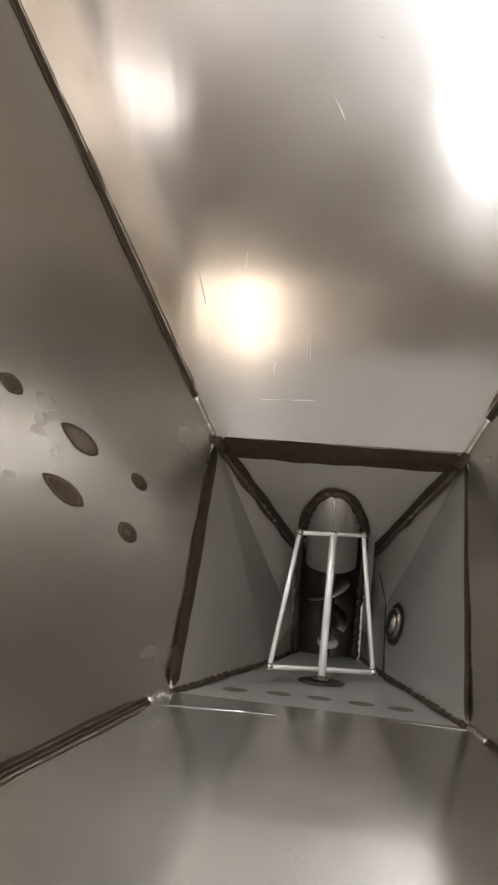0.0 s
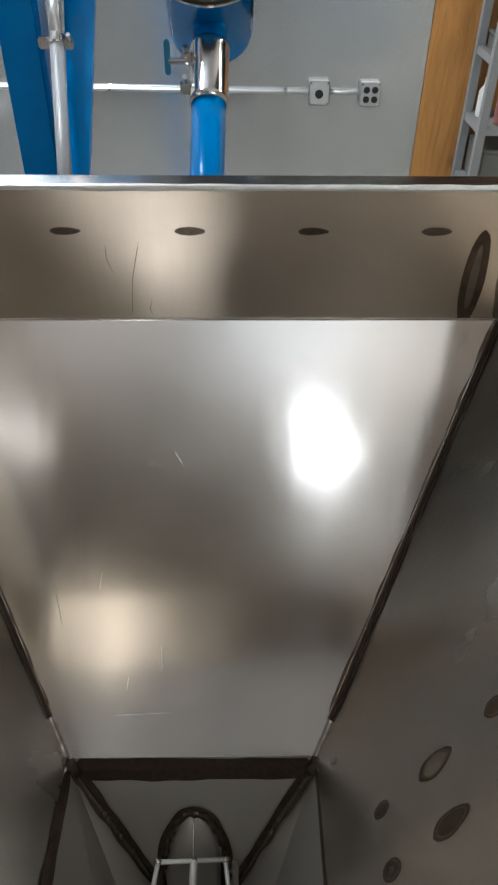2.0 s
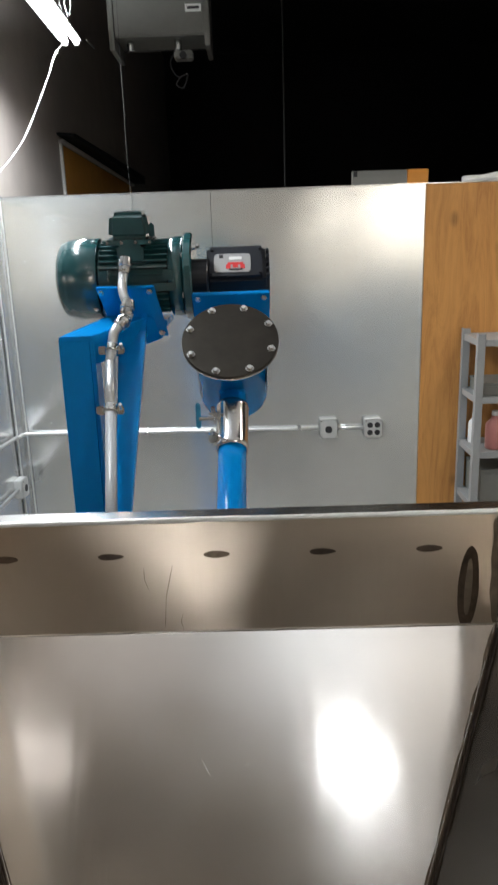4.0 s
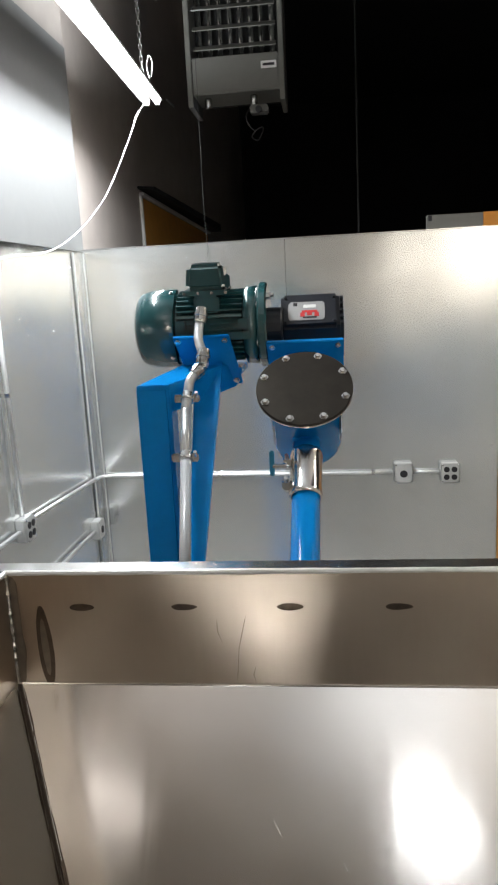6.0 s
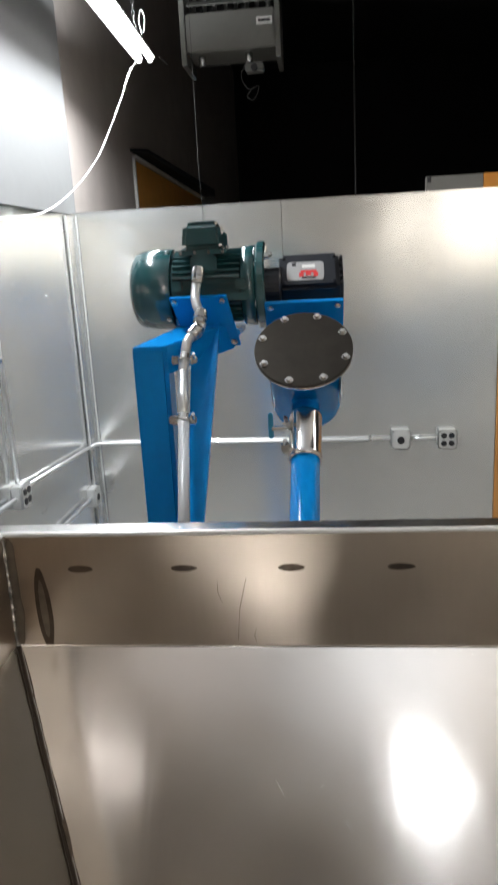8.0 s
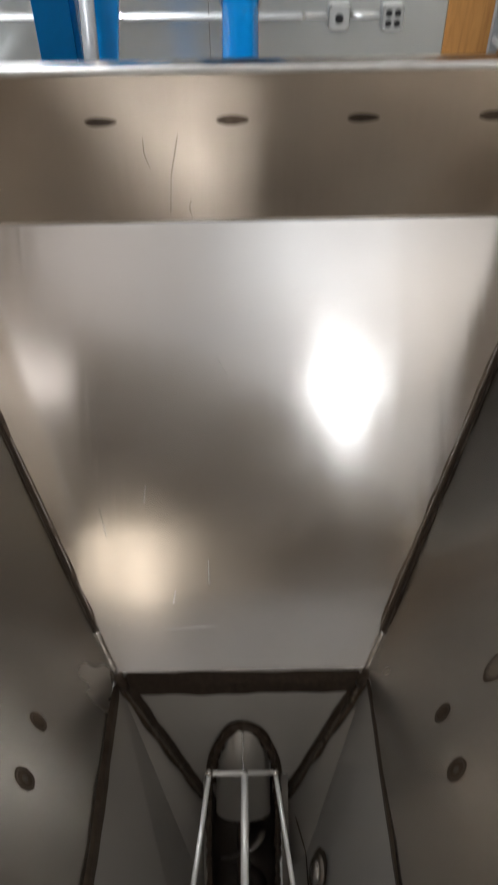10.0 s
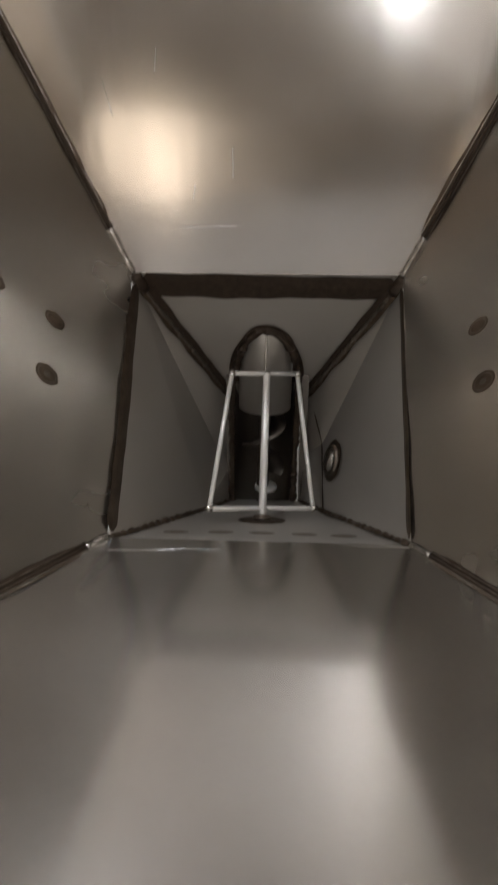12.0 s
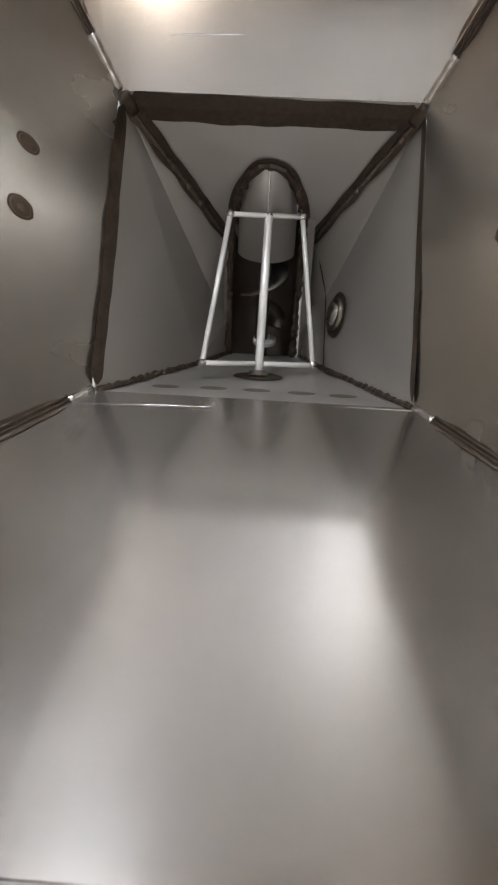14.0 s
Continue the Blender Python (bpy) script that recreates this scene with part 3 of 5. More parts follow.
for x, y in ((HX0 + 0.06, HY0 + 0.1), (HX1 - 0.06, HY0 + 0.1), (HX0 + 0.06, HY1 - 0.1), (HX1 - 0.06, HY1 - 0.1)):
    part("hanger_rod", rod((x, y, HZ1 + 0.02), (x, y, 5.2), 0.006, 8), ZINC, heater)


def strip_light(x, y, z, length, turn, label, tube_mat=None, apart=0.030):
    ob = thing("strip_light", label, "ceiling light", "fluorescent strip lights")
    ob.matrix_world = pose(x, y, z, 0, 0, turn)
    bpy.context.view_layer.update()
    m = ob.matrix_world
    h = length / 2
    # sheet hood: trapezium section
    e = apart - 0.030
    sec = [(-0.060 - e, -0.012), (-0.034 - e, 0.036), (0.034 + e, 0.036), (0.060 + e, -0.012), (0.055 + e, -0.012), (0.030 + e, 0.030), (-0.030 - e, 0.030), (-0.055 - e, -0.012)]
    bm = bmesh.new()
    a = [bm.verts.new(m @ Vector((u, -h, v))) for u, v in sec]
    b = [bm.verts.new(m @ Vector((u, h, v))) for u, v in sec]
    for i in range(len(sec)):
        j = (i + 1) % len(sec)
        bm.faces.new((a[i], a[j], b[j], b[i]))
    bm.faces.new(a[::-1])
    bm.faces.new(b)
    part("hood", bm, WHITE, ob)
    for u in (-apart, apart):
        part("tube", rod(m @ Vector((u, -h + 0.03, -0.010)), m @ Vector((u, h - 0.02, -0.010)), 0.019, 14), tube_mat or TUBEGLOW, ob)
        for s in (-1, 1):
            part("lamp_holder", box(u - 0.014, u + 0.014, s * (h - 0.012) - 0.008, s * (h - 0.012) + 0.008, -0.034, 0.028, 0.003, m), WHITE, ob)
    for s in (-0.8, 0.8):
        z0 = 0.04
        top = 5.2 - z
        k = int((top - z0) / 0.028)
        bm = bmesh.new()
        for i in range(k):
            c = Vector((0, s * h, z0 + (i + 0.5) * 0.028))
            ring = []
            for q in range(10):
                th = math.tau * q / 10
                o = Vector((math.cos(th) * 0.009, 0, math.sin(th) * 0.018)) if i % 2 else Vector((0, math.cos(th) * 0.009, math.sin(th) * 0.018))
                rad = o.normalized()
                side = Vector((0, 1, 0)) if i % 2 else Vector((1, 0, 0))
                ring.append([bm.verts.new(m @ (c + o + rad * e1 * 0.0022 + side * e2 * 0.0022)) for e1, e2 in ((1, 0), (0, 1), (-1, 0), (0, -1))])
            for q in range(10):
                for e in range(4):
                    bm.faces.new((ring[q][e], ring[(q + 1) % 10][e], ring[(q + 1) % 10][(e + 1) % 4], ring[q][(e + 1) % 4]))
        part("chain", bm, ZINC, ob)
    return ob


visible_lamp = strip_light(-0.795, 2.72, 3.25, 2.36, 2.0, "white hanging fluorescent strip light, switched on")
strip_light(-1.02, -1.00, 3.25, 0.38, 0.0, "short wide hanging light with dim tubes beside the wall", glow("dim_fluorescent_tube", (1.0, 0.95, 0.9), 0.8), 0.09)
# fixtures for the two added fill lights, never in view
strip_light(2.30, -3.90, 3.25, 1.04, 0.0, "unseen hanging strip light added beside the work bay as fill")
strip_light(1.80, 2.25, 3.25, 1.22, 0.0, "unseen hanging strip light added near the shelving as fill")
strip_light(1.21, -1.40, 3.25, 0.44, 0.0, "short white hanging strip light, switched on", glow("soft_fluorescent_tube", (1.0, 0.92, 0.8), 2.5))
strip_light(0.52, -1.16, 3.25, 0.21, -50.0, "wide hanging fluorescent light with two short tubes, switched on", None, 0.17)
part("pull_pin", rod((-0.757, 3.90, 3.245), (-0.735, 3.98, 3.225), 0.004, 8), ZINC, visible_lamp)
part("hook", sweep(curve_points([(-0.79, 3.66, 3.29), (-0.80, 3.66, 3.35), (-0.785, 3.66, 3.40), (-0.77, 3.66, 3.36), (-0.78, 3.66, 3.30)]), 0.0024, 8), WHITE, visible_lamp)

cord = thing("power_cord", "white power cord sagging from the strip light to the wall", "cable")
part("cord", sweep(curve_points([(-0.845, 3.80, 3.225), (-0.875, 3.67, 3.12), (-0.897, 3.571, 2.997), (-0.945, 3.393, 2.782), (-0.968, 3.214, 2.643), (-1.034, 3.036, 2.505), (-1.11, 2.857, 2.413), (-1.160, 2.60, 2.386), (-1.172, 2.42, 2.36)], 5), 0.0032, 8, 0.45), WHITE, cord, smooth=True)
wire = thing("hanging_wire", "thin grey wire hanging in front of the partition", "cable")
part("wire", sweep(curve_points([(-0.50, 3.46, 5.2), (-0.512, 3.45, 3.6), (-0.513, 3.44, 2.836), (-0.508, 3.40, 2.62), (-0.500, 3.386, 2.44), (-0.502, 3.385, 2.30)]), 0.0009, 6), HEATER_IN, wire)
pipe = thing("drop_pipe", "thin dark pipe hanging in the unlit hall", "pipe")
part("pipe", rod((0.322, 5.0, 0.0), (0.322, 5.0, 5.2), 0.006, 8), HEATER_IN, pipe)

strut = thing("strut_channel", "grey slotted strut with an orange end on the partition top", "strut")
part("channel", box(0.577, 0.842, WALL_Y + 0.02, WALL_Y + 0.06, WALL_TOP + 0.006, WALL_TOP + 0.072, 0.003), HEATER, strut, "grey steel channel")
part("orange_end", box(0.843, 0.945, WALL_Y + 0.019, WALL_Y + 0.061, WALL_TOP + 0.006, WALL_TOP + 0.073, 0.003), ORANGE, strut, "orange painted end")
part("slot", box(0.582, 0.600, WALL_Y + 0.0185, WALL_Y + 0.0195, WALL_TOP + 0.045, WALL_TOP + 0.070), INK, strut)
roll = thing("plastic_roll", "white plastic sheeting lying on the partition top", "plastic sheet")
part("sheet", sweep([(1.12, WALL_Y + 0.05, WALL_TOP + 0.020), (1.2, WALL_Y + 0.05, WALL_TOP + 0.026), (1.4, WALL_Y + 0.05, WALL_TOP + 0.032), (1.7, WALL_Y + 0.05, WALL_TOP + 0.030)], 0.026, 14, 0.25, 0.04, 0.7, 3), WHITE, roll, smooth=True)

# ---------------------------------------------------------------- shelving by the plywood
shelf = thing("metal_shelving", "grey metal shelving unit half filled with supplies", "shelf", at=(1.57, 3.24, 0))
SX0, SX1, SY0, SY1 = 1.130, 1.945, 3.10, 3.385
for x in (SX0, SX1 - 0.035):
    for y in (SY0, SY1 - 0.035):
        bm = box(x, x + 0.035, y, y + 0.003, 0, 1.745)
        part("post", bm, SHELFGREY, shelf)
        xs = x if x == SX0 else x + 0.032
        part("post_flange", box(xs, xs + 0.003, y + 0.0032, y + 0.035, 0, 1.745), SHELFGREY, shelf)
for z in (0.30, 0.62, 0.90, 1.167, 1.441, 1.717):
    tray = part("shelf_board", box(SX0 + 0.004, SX1 - 0.004, SY0 + 0.004, SY1 - 0.004, z - 0.003, z + 0.001), SHELFGREY, shelf)
    part("lip", box(SX0 + 0.036, SX1 - 0.036, SY0 + 0.0005, SY0 + 0.0035, z - 0.030, z + 0.001), SHELFGREY, tray)
    part("lip", box(SX0 + 0.0045, SX0 + 0.0075, SY0 + 0.037, SY1 - 0.037, z - 0.030, z - 0.0035), SHELFGREY, tray)
def carton(x, y, z, w, dd, h, mat, label, name="storage_box"):
    ob = thing(name, label, "box", at=(x, y, z))
    part("body", box(x, x + w, y, y + dd, z, z + h, 0.004), mat, ob)
    part("lid", box(x - 0.003, x + w + 0.003, y - 0.003, y + dd + 0.003, z + h + 0.0005, z + h + 0.014, 0.003), mat, ob)


carton(1.17, 3.12, 1.445, 0.20, 0.22, 0.05, HEATER, "low grey lidded tray on the shelf")
carton(1.41, 3.12, 1.445, 0.22, 0.24, 0.15, CARD, "brown cardboard box on the shelf")
carton(1.41, 3.12, 1.171, 0.25, 0.25, 0.14, CARD, "brown cardboard box on the lower shelf")
carton(1.18, 3.12, 0.904, 0.3, 0.25, 0.15, HEATER, "grey tool box on the shelf")


def bottle(x, y, z, r, h, mat, cap, label):
    ob = thing("bottle", label, "bottle", at=(x, y, z))
    part("body", lathe([(0, r * 0.92), (0.006, r), (h * 0.66, r), (h * 0.8, r * 0.45), (h * 0.88, r * 0.38)], (x, y, z), (0, 0, 1), 20), mat, ob, smooth=True)
    part("cap", lathe([(h * 0.885, r * 0.42), (h, r * 0.42), (h * 1.005, r * 0.36)], (x, y, z), (0, 0, 1), 16), cap, ob)


bottle(1.255, 3.17, 1.169, 0.045, 0.19, PINK, WHITE, "pink plastic bottle with white cap")
bottle(1.345, 3.19, 1.169, 0.04, 0.21, WHITE, INK, "white plastic spray bottle with dark cap")
bottle(1.19, 3.29, 1.169, 0.03, 0.16, WHITE, WHITE, "small white plastic bottle")

# ---------------------------------------------------------------- the hopper
W, YN, YR, ZF, ZT = 0.496, -0.315, 0.847, 1.53, 1.745
OX, OYF, OYN, OZF, OZN = 0.194, 0.386, -0.004, 1.016, 1.038
hopper = thing("hopper", "open stainless steel hopper with welded sloping sides", "hopper", at=(0, 0.27, 0))
MID = Vector((0, 0.22, 1.45))
T = 0.003


def sheet(name, poly, mat, target=MID, label="", thick=T):
    """A four-cornered sheet, slightly twisted where its corners are, with an even thickness."""
    pts, n = facing(poly, target)
    bm = bmesh.new()
    cuts = 10
    grids = []
    for d in (0.0, thick):
        grid = []
        for i in range(cuts + 1):
            a, b = pts[0].lerp(pts[1], i / cuts), pts[3].lerp(pts[2], i / cuts)
            grid.append([bm.verts.new(a.lerp(b, j / cuts) - n * d) for j in range(cuts + 1)])
        grids.append(grid)
    top, low = grids
    for i in range(cuts):
        for j in range(cuts):
            bm.faces.new((top[i][j], top[i + 1][j], top[i + 1][j + 1], top[i][j + 1])).smooth = True
            bm.faces.new((low[i][j], low[i][j + 1], low[i + 1][j + 1], low[i + 1][j]))
    edge = [(i, 0) for i in range(cuts)] + [(cuts, j) for j in range(cuts)] + [(cuts - i, cuts) for i in range(cuts)] + [(0, cuts - j) for j in range(cuts)]
    for k, (i, j) in enumerate(edge):
        p, q = edge[(k + 1) % len(edge)]
        f = bm.faces.new((top[i][j], low[i][j], low[p][q], top[p][q]))
        for e in f.edges:
            e.smooth = False
    return part(name, bm, mat, hopper, label), n


fl, fr = (-W, YR, ZF), (W, YR, ZF)
nl, nr = (-W, YN, ZF), (W, YN, ZF)
ofl, ofr = (-OX - 0.003, OYF, OZF), (OX, OYF, OZF)
onl, onr = (-OX - 0.003, OYN, OZN), (0.188, OYN, OZN - 0.006)
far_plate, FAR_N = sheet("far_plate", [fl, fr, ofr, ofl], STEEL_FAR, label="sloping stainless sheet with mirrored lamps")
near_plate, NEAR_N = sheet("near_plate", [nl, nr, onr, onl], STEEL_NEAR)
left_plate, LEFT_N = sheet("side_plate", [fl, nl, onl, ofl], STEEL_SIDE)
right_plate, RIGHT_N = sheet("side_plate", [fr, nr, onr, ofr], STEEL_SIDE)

# upright rim with an outward flange
RIM = [("far", [(-W, YR, ZF), (W, YR, ZF), (W, YR, ZT), (-W, YR, ZT)], [(-W - 0.038, YR + 0.001, ZT), (W + 0.038, YR + 0.001, ZT), (W + 0.038, YR + 0.040, ZT), (-W - 0.038, YR + 0.040, ZT)]),
       ("near", [(-W, YN, ZF), (W, YN, ZF), (W, YN, ZT), (-W, YN, ZT)], [(-W - 0.038, YN - 0.040, ZT), (W + 0.038, YN - 0.040, ZT), (W + 0.038, YN - 0.001, ZT), (-W - 0.038, YN - 0.001, ZT)]),
       ("left", [(-W, YN + 0.003, ZF), (-W, YR - 0.003, ZF), (-W, YR - 0.003, ZT), (-W, YN + 0.003, ZT)], [(-W - 0.040, YN, ZT), (-W - 0.001, YN, ZT), (-W - 0.001, YR, ZT), (-W - 0.040, YR, ZT)]),
       ("right", [(W, YN + 0.003, ZF), (W, YR - 0.003, ZF), (W, YR - 0.003, ZT), (W, YN + 0.003, ZT)], [(W + 0.001, YN, ZT), (W + 0.040, YN, ZT), (W + 0.040, YR, ZT), (W + 0.001, YR, ZT)])]
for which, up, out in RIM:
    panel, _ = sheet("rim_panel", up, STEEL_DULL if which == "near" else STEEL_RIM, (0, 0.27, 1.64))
    pts, _ = facing(out, (0, 0.27, 5))
    part("flange", slab(pts, 0.005, 0.0012), BRIGHT, panel, "bright ground top flange")
part("edge_bead", sweep([(-W, YR - 0.001, ZT - 0.003), (W, YR - 0.001, ZT - 0.003)], 0.0050, 8, 0.10, 0.04, 1.0, 5), EDGE, hopper, "ground edge with grinding nicks")
part("edge_bead", sweep([(-W + 0.001, YN, ZT - 0.003), (-W + 0.001, YR, ZT - 0.003)], 0.0050, 8, 0.22, 0.02, 1.0, 6), EDGE, hopper)
part("edge_bead", sweep([(W - 0.001, YN, ZT - 0.003), (W - 0.001, YR, ZT - 0.003)], 0.0050, 8, 0.22, 0.02, 1.0, 7), EDGE, hopper)
# folded line under the rim
part("fold_line", sweep([(-W + 0.004, YR - 0.001, ZF + 0.001), (W - 0.004, YR - 0.001, ZF + 0.001)], 0.0022, 8), BRIGHT, hopper)
part("fold_line", sweep([(-W + 0.004, YN + 0.001, ZF + 0.001), (W - 0.004, YN + 0.001, ZF + 0.001)], 0.0022, 8), BRIGHT, hopper)
# legs
for sx in (-1, 1):
    for y in (YN + 0.02, YR - 0.02):
        part("leg", box(sx * (W - 0.055) - 0.025, sx * (W - 0.055) + 0.025, y - 0.025, y + 0.025, 0.0, ZF - 0.09, 0.004), BRIGHT, hopper)


def seam(a, b, n1, n2, lift, fresh=0.05, half=0.011, seed=1, r=0.0026):
    """A welded corner: heat-tinted strips on both sheets, a bead, and a short fresh end."""
    a, b = Vector(a), Vector(b)
    inn = (Vector(n1) + Vector(n2)).normalized()
    d = (b - a).normalized()
    s1, s2 = Vector(n1).normalized().cross(d), Vector(n2).normalized().cross(d)
    s1 = s1 if s1.dot(inn) > 0 else -s1
    s2 = s2 if s2.dot(inn) > 0 else -s2
    end = b - d * fresh
    for s, n, k in ((s1, n1, 0), (s2, n2, 40)):
        off = s * half
        part("heat_tint", ribbon([a + off, end + off], n, half, 0.0010, seed + k, 0.008, 0.30, 0.03), TINT_DARK if k else TINT, hopper, "dark heat-tinted weld edge")
        off = s * (half * 1.35)
        part("weld_ridge", sweep([a + off + Vector(n) * 0.0008, end + off + Vector(n) * 0.0008], 0.0011, 6, 0.3, 0.012, 0.7, seed + k + 7), BEAD if k else BEAD_NEW, hopper, "", True)
    part("weld_bead", sweep([a + inn * 0.002, end + inn * 0.002], r, 8, 0.14, 0.006, 1.0, seed), TINT_DARK, hopper, "", True)
    if fresh > 0.01:
        part("fresh_weld", sweep([end + inn * 0.002, b + inn * 0.002], r * 1.9, 10, 0.16, 0.005, 1.0, seed + 3), BEAD_NEW, hopper, "short shiny fresh weld", True)


seam(fl, ofl, FAR_N, LEFT_N, 0.0, 0.070, 0.0046, 11)
seam(fr, ofr, FAR_N, RIGHT_N, 0.0, 0.060, 0.0058, 12)
seam(nl, onl, NEAR_N, LEFT_N, 0.0, 0.040, 0.0060, 13)
seam(nr, onr, NEAR_N, RIGHT_N, 0.0, 0.040, 0.0056, 14)
for sx in (-1, 1):
    for y, seed in ((YR, 21), (YN, 25)):
        k = -1 if y == YR else 1
        part("weld_bead", sweep([(sx * (W - 0.002), y + k * 0.002, ZT - 0.004), (sx * (W - 0.002), y + k * 0.002, ZF - 0.01)], 0.0050, 8, 0.30, 0.006, 1.0, seed + sx), BEAD_NEW, hopper, "rough upright corner weld")
        part("heat_tint", ribbon([(sx * (W - 0.010), y + k * 0.0003, ZT - 0.01), (sx * (W - 0.010), y + k * 0.0003, ZF)], (0, k, 0), 0.010, 0.0006, seed + 5, 0.01, 0.3), TINT_EDGE, hopper)

# heat marks of the outside stiffeners
def mark(at, n, along, ra, rb, seed, mat=None, tear=0.0, hole=0.0, parent=None, name="heat_mark", point=0.0):
    return part(name, patch(Vector(at) + Vector(n).normalized() * 0.0003, n, along, ra, rb, 0.0002, seed, tear, hole, 28, point), mat or TINT, parent or hopper)


for i in range(5):
    mark((-0.363 + 0.1825 * i, YR, 1.677), (0, -1, 0), (1, 0, 0), 0.0225, 0.0072, 31 + i, TINT, 0.35 if i % 2 else 0.15, 0.72)
    mark((-0.363 + 0.1825 * i, YR - 0.0002, 1.677), (0, -1, 0), (1, 0, 0), 0.0185, 0.0058, 35 + i, TINT_DARK if i in (1, 3) else TINT, 0.3)
for sx in (-1, 1):
    mark((sx * 0.437, YR, 1.602), (0, -1, 0), (0.03 * sx, 0, 1), 0.078, 0.0195 if sx > 0 else 0.0150, 41 + sx, TINT, 0.1)
    mark((sx * 0.437, YR - 0.0008, 1.602), (0, -1, 0), (0.03 * sx, 0, 1), 0.055, 0.0070, 43 + sx, TINT_EDGE, 0.1)
    for i in range(5):
        mark((sx * W, YN + 0.14 + 0.22 * i, 1.665), (-sx, 0, 0), (0, 1, 0), 0.022, 0.0075, 51 + i, TINT, 0.3)


def on_side(sx, y, z):
    """The place on a side sheet, which is slightly twisted, at that y and z."""
    top_a, top_b = Vector((sx * W, YR, ZF)), Vector((sx * W, YN, ZF))
    low_a, low_b = (Vector(ofl), Vector(onl)) if sx < 0 else (Vector(ofr), Vector(onr))
    u, v = 0.5, 0.5
    for _ in range(30):
        v = (ZF - z) / (ZF - low_a.lerp(low_b, u).z)
        a, b = top_a.lerp(low_a, v), top_b.lerp(low_b, v)
        u = (y - a.y) / (b.y - a.y)
    return a.lerp(b, u), (LEFT_N if sx < 0 else RIGHT_N)


for sx in (-1, 1):
    for y, z, ra, rb, tip_, core in ((0.286, 1.329, 0.018, 0.0115, 0.05, TINT), (0.265, 1.232, 0.034, 0.0165, 0.30, TINT_EDGE), (0.193, 1.238, 0.036, 0.0160, 0.35, TINT),
                                     (0.251, 1.136, 0.0165, 0.0100, 0.0, TINT), (0.177, 1.140, 0.0185, 0.0125, 0.0, BEAD), (0.20, 1.335, 0.020, 0.012, 0.1, TINT)):
        p, n = on_side(sx, y, z)
        slope = Vector((sx * 0.50, 0.19, 0.85))
        seed = int(y * 900) + sx
        lens = 0.30 if tip_ else 0.0
        mark(p, n, slope, ra, rb, seed, TINT, tip_, 0, None, "heat_mark", lens)
        mark(Vector(p) + n * 0.0003, n, slope, ra * 0.84, rb * 0.80, seed, BEAD, tip_, 0.86, None, "heat_mark", lens)
        small = 0.3 if core is BEAD else 0.70
        mark(Vector(p) + n * 0.0005, n, slope, ra * small, rb * small, seed + 5, core, tip_, 0, None, "heat_mark", lens)

# fine scratches on the sloping sheet
for (x0, s0), (x1, s1) in (((-0.125, 0.905), (-0.035, 0.90)), ((-0.215, 0.63), (-0.205, 0.70)), ((-0.03, 0.30), (-0.015, 0.34)), ((0.02, 0.20), (0.03, 0.205))):
    def on_far(x, s):
        return Vector((x, YR + (OYF - YR) * s, ZF + (OZF - ZF) * s))
    part("scratch", ribbon([on_far(x0, s0), on_far(x1, s1)], FAR_N, 0.0011, 0.0003, 3, 0.01, 0.6), BRIGHT, hopper)
wear = random.Random(19)
for i in (0, 2, 5, 9, 11, 12):
    x0, s0 = wear.uniform(-0.26, 0.02), wear.uniform(0.50, 0.82)
    if i > 8:
        x0, s0 = wear.uniform(-0.1, 0.4), wear.uniform(0.06, 0.5)
    dx, ds = wear.uniform(-0.012, 0.012), wear.uniform(0.02, 0.09) * (1 if i <= 8 else 0.35)
    part("scratch", ribbon([on_far(x0 * (1 - s0 * 0.4), s0), on_far((x0 + dx) * (1 - s0 * 0.4), s0 + ds)], FAR_N, 0.0005, 0.0002, i, 0.008, 0.6, 0.03), EDGE, hopper)
for (x0, z0), (x1, z1) in (((-0.075, 1.66), (-0.095, 1.54)), ((-0.125, 1.655), (-0.118, 1.61)), ((-0.062, 1.565), (-0.062, 1.535))):
    part("scratch", ribbon([(x0, YR, z0), ((x0 + x1) / 2 - 0.004, YR, (z0 + z1) / 2), (x1, YR, z1)], (0, -1, 0), 0.0006, 0.0002, 4, 0.01, 0.5), TINT_EDGE, hopper)

def on_near(x, s):
    return Vector((x, YN + (OYN - YN) * s, ZF + (OZN - ZF) * s))


part("scratch", ribbon([on_near(-0.235, 0.927), on_near(-0.10, 0.945), on_near(-0.05, 0.948)], NEAR_N, 0.0012, 0.0004, 9, 0.01, 0.4, 0.06), BRIGHT, hopper, "long bright scratch")

# lower funnel below the opening: all four sheets lean in towards the trough
K = 2.9
def far_low(x, z):
    return (x, 0.382 - (1.0 - z) / K, z)


def near_low(x, z):
    return (x, OYN - 0.003 + (OZN - z) / K, z)


LOW = Vector((0, 0.19, 1.0))
WM = 0.068
arch = []
AR, AZ, AX = 0.0475, 0.816, -0.002
for i in range(13):
    th = math.pi * i / 12
    arch.append((AX + AR * math.cos(th), AZ + 0.085 * math.sin(th)))
poly = [far_low(-OX, 1.014), far_low(OX, 1.014), far_low(WM, 0.752), far_low(AX + AR, 0.752)] + [far_low(x, z) for x, z in arch] + [far_low(AX - AR, 0.752), far_low(-WM, 0.752)]
pts, FLN = facing(poly, LOW)
part("funnel_far", slab(pts, T), STEEL_LOW, hopper)
part("heat_tint", ribbon([far_low(-OX + 0.004, 0.993), far_low(OX - 0.004, 0.990)], FLN, 0.0225, 0.0012, 61, 0.012, 0.10), TINT_DARK, hopper, "dark heat-tinted band under the sloping sheet")

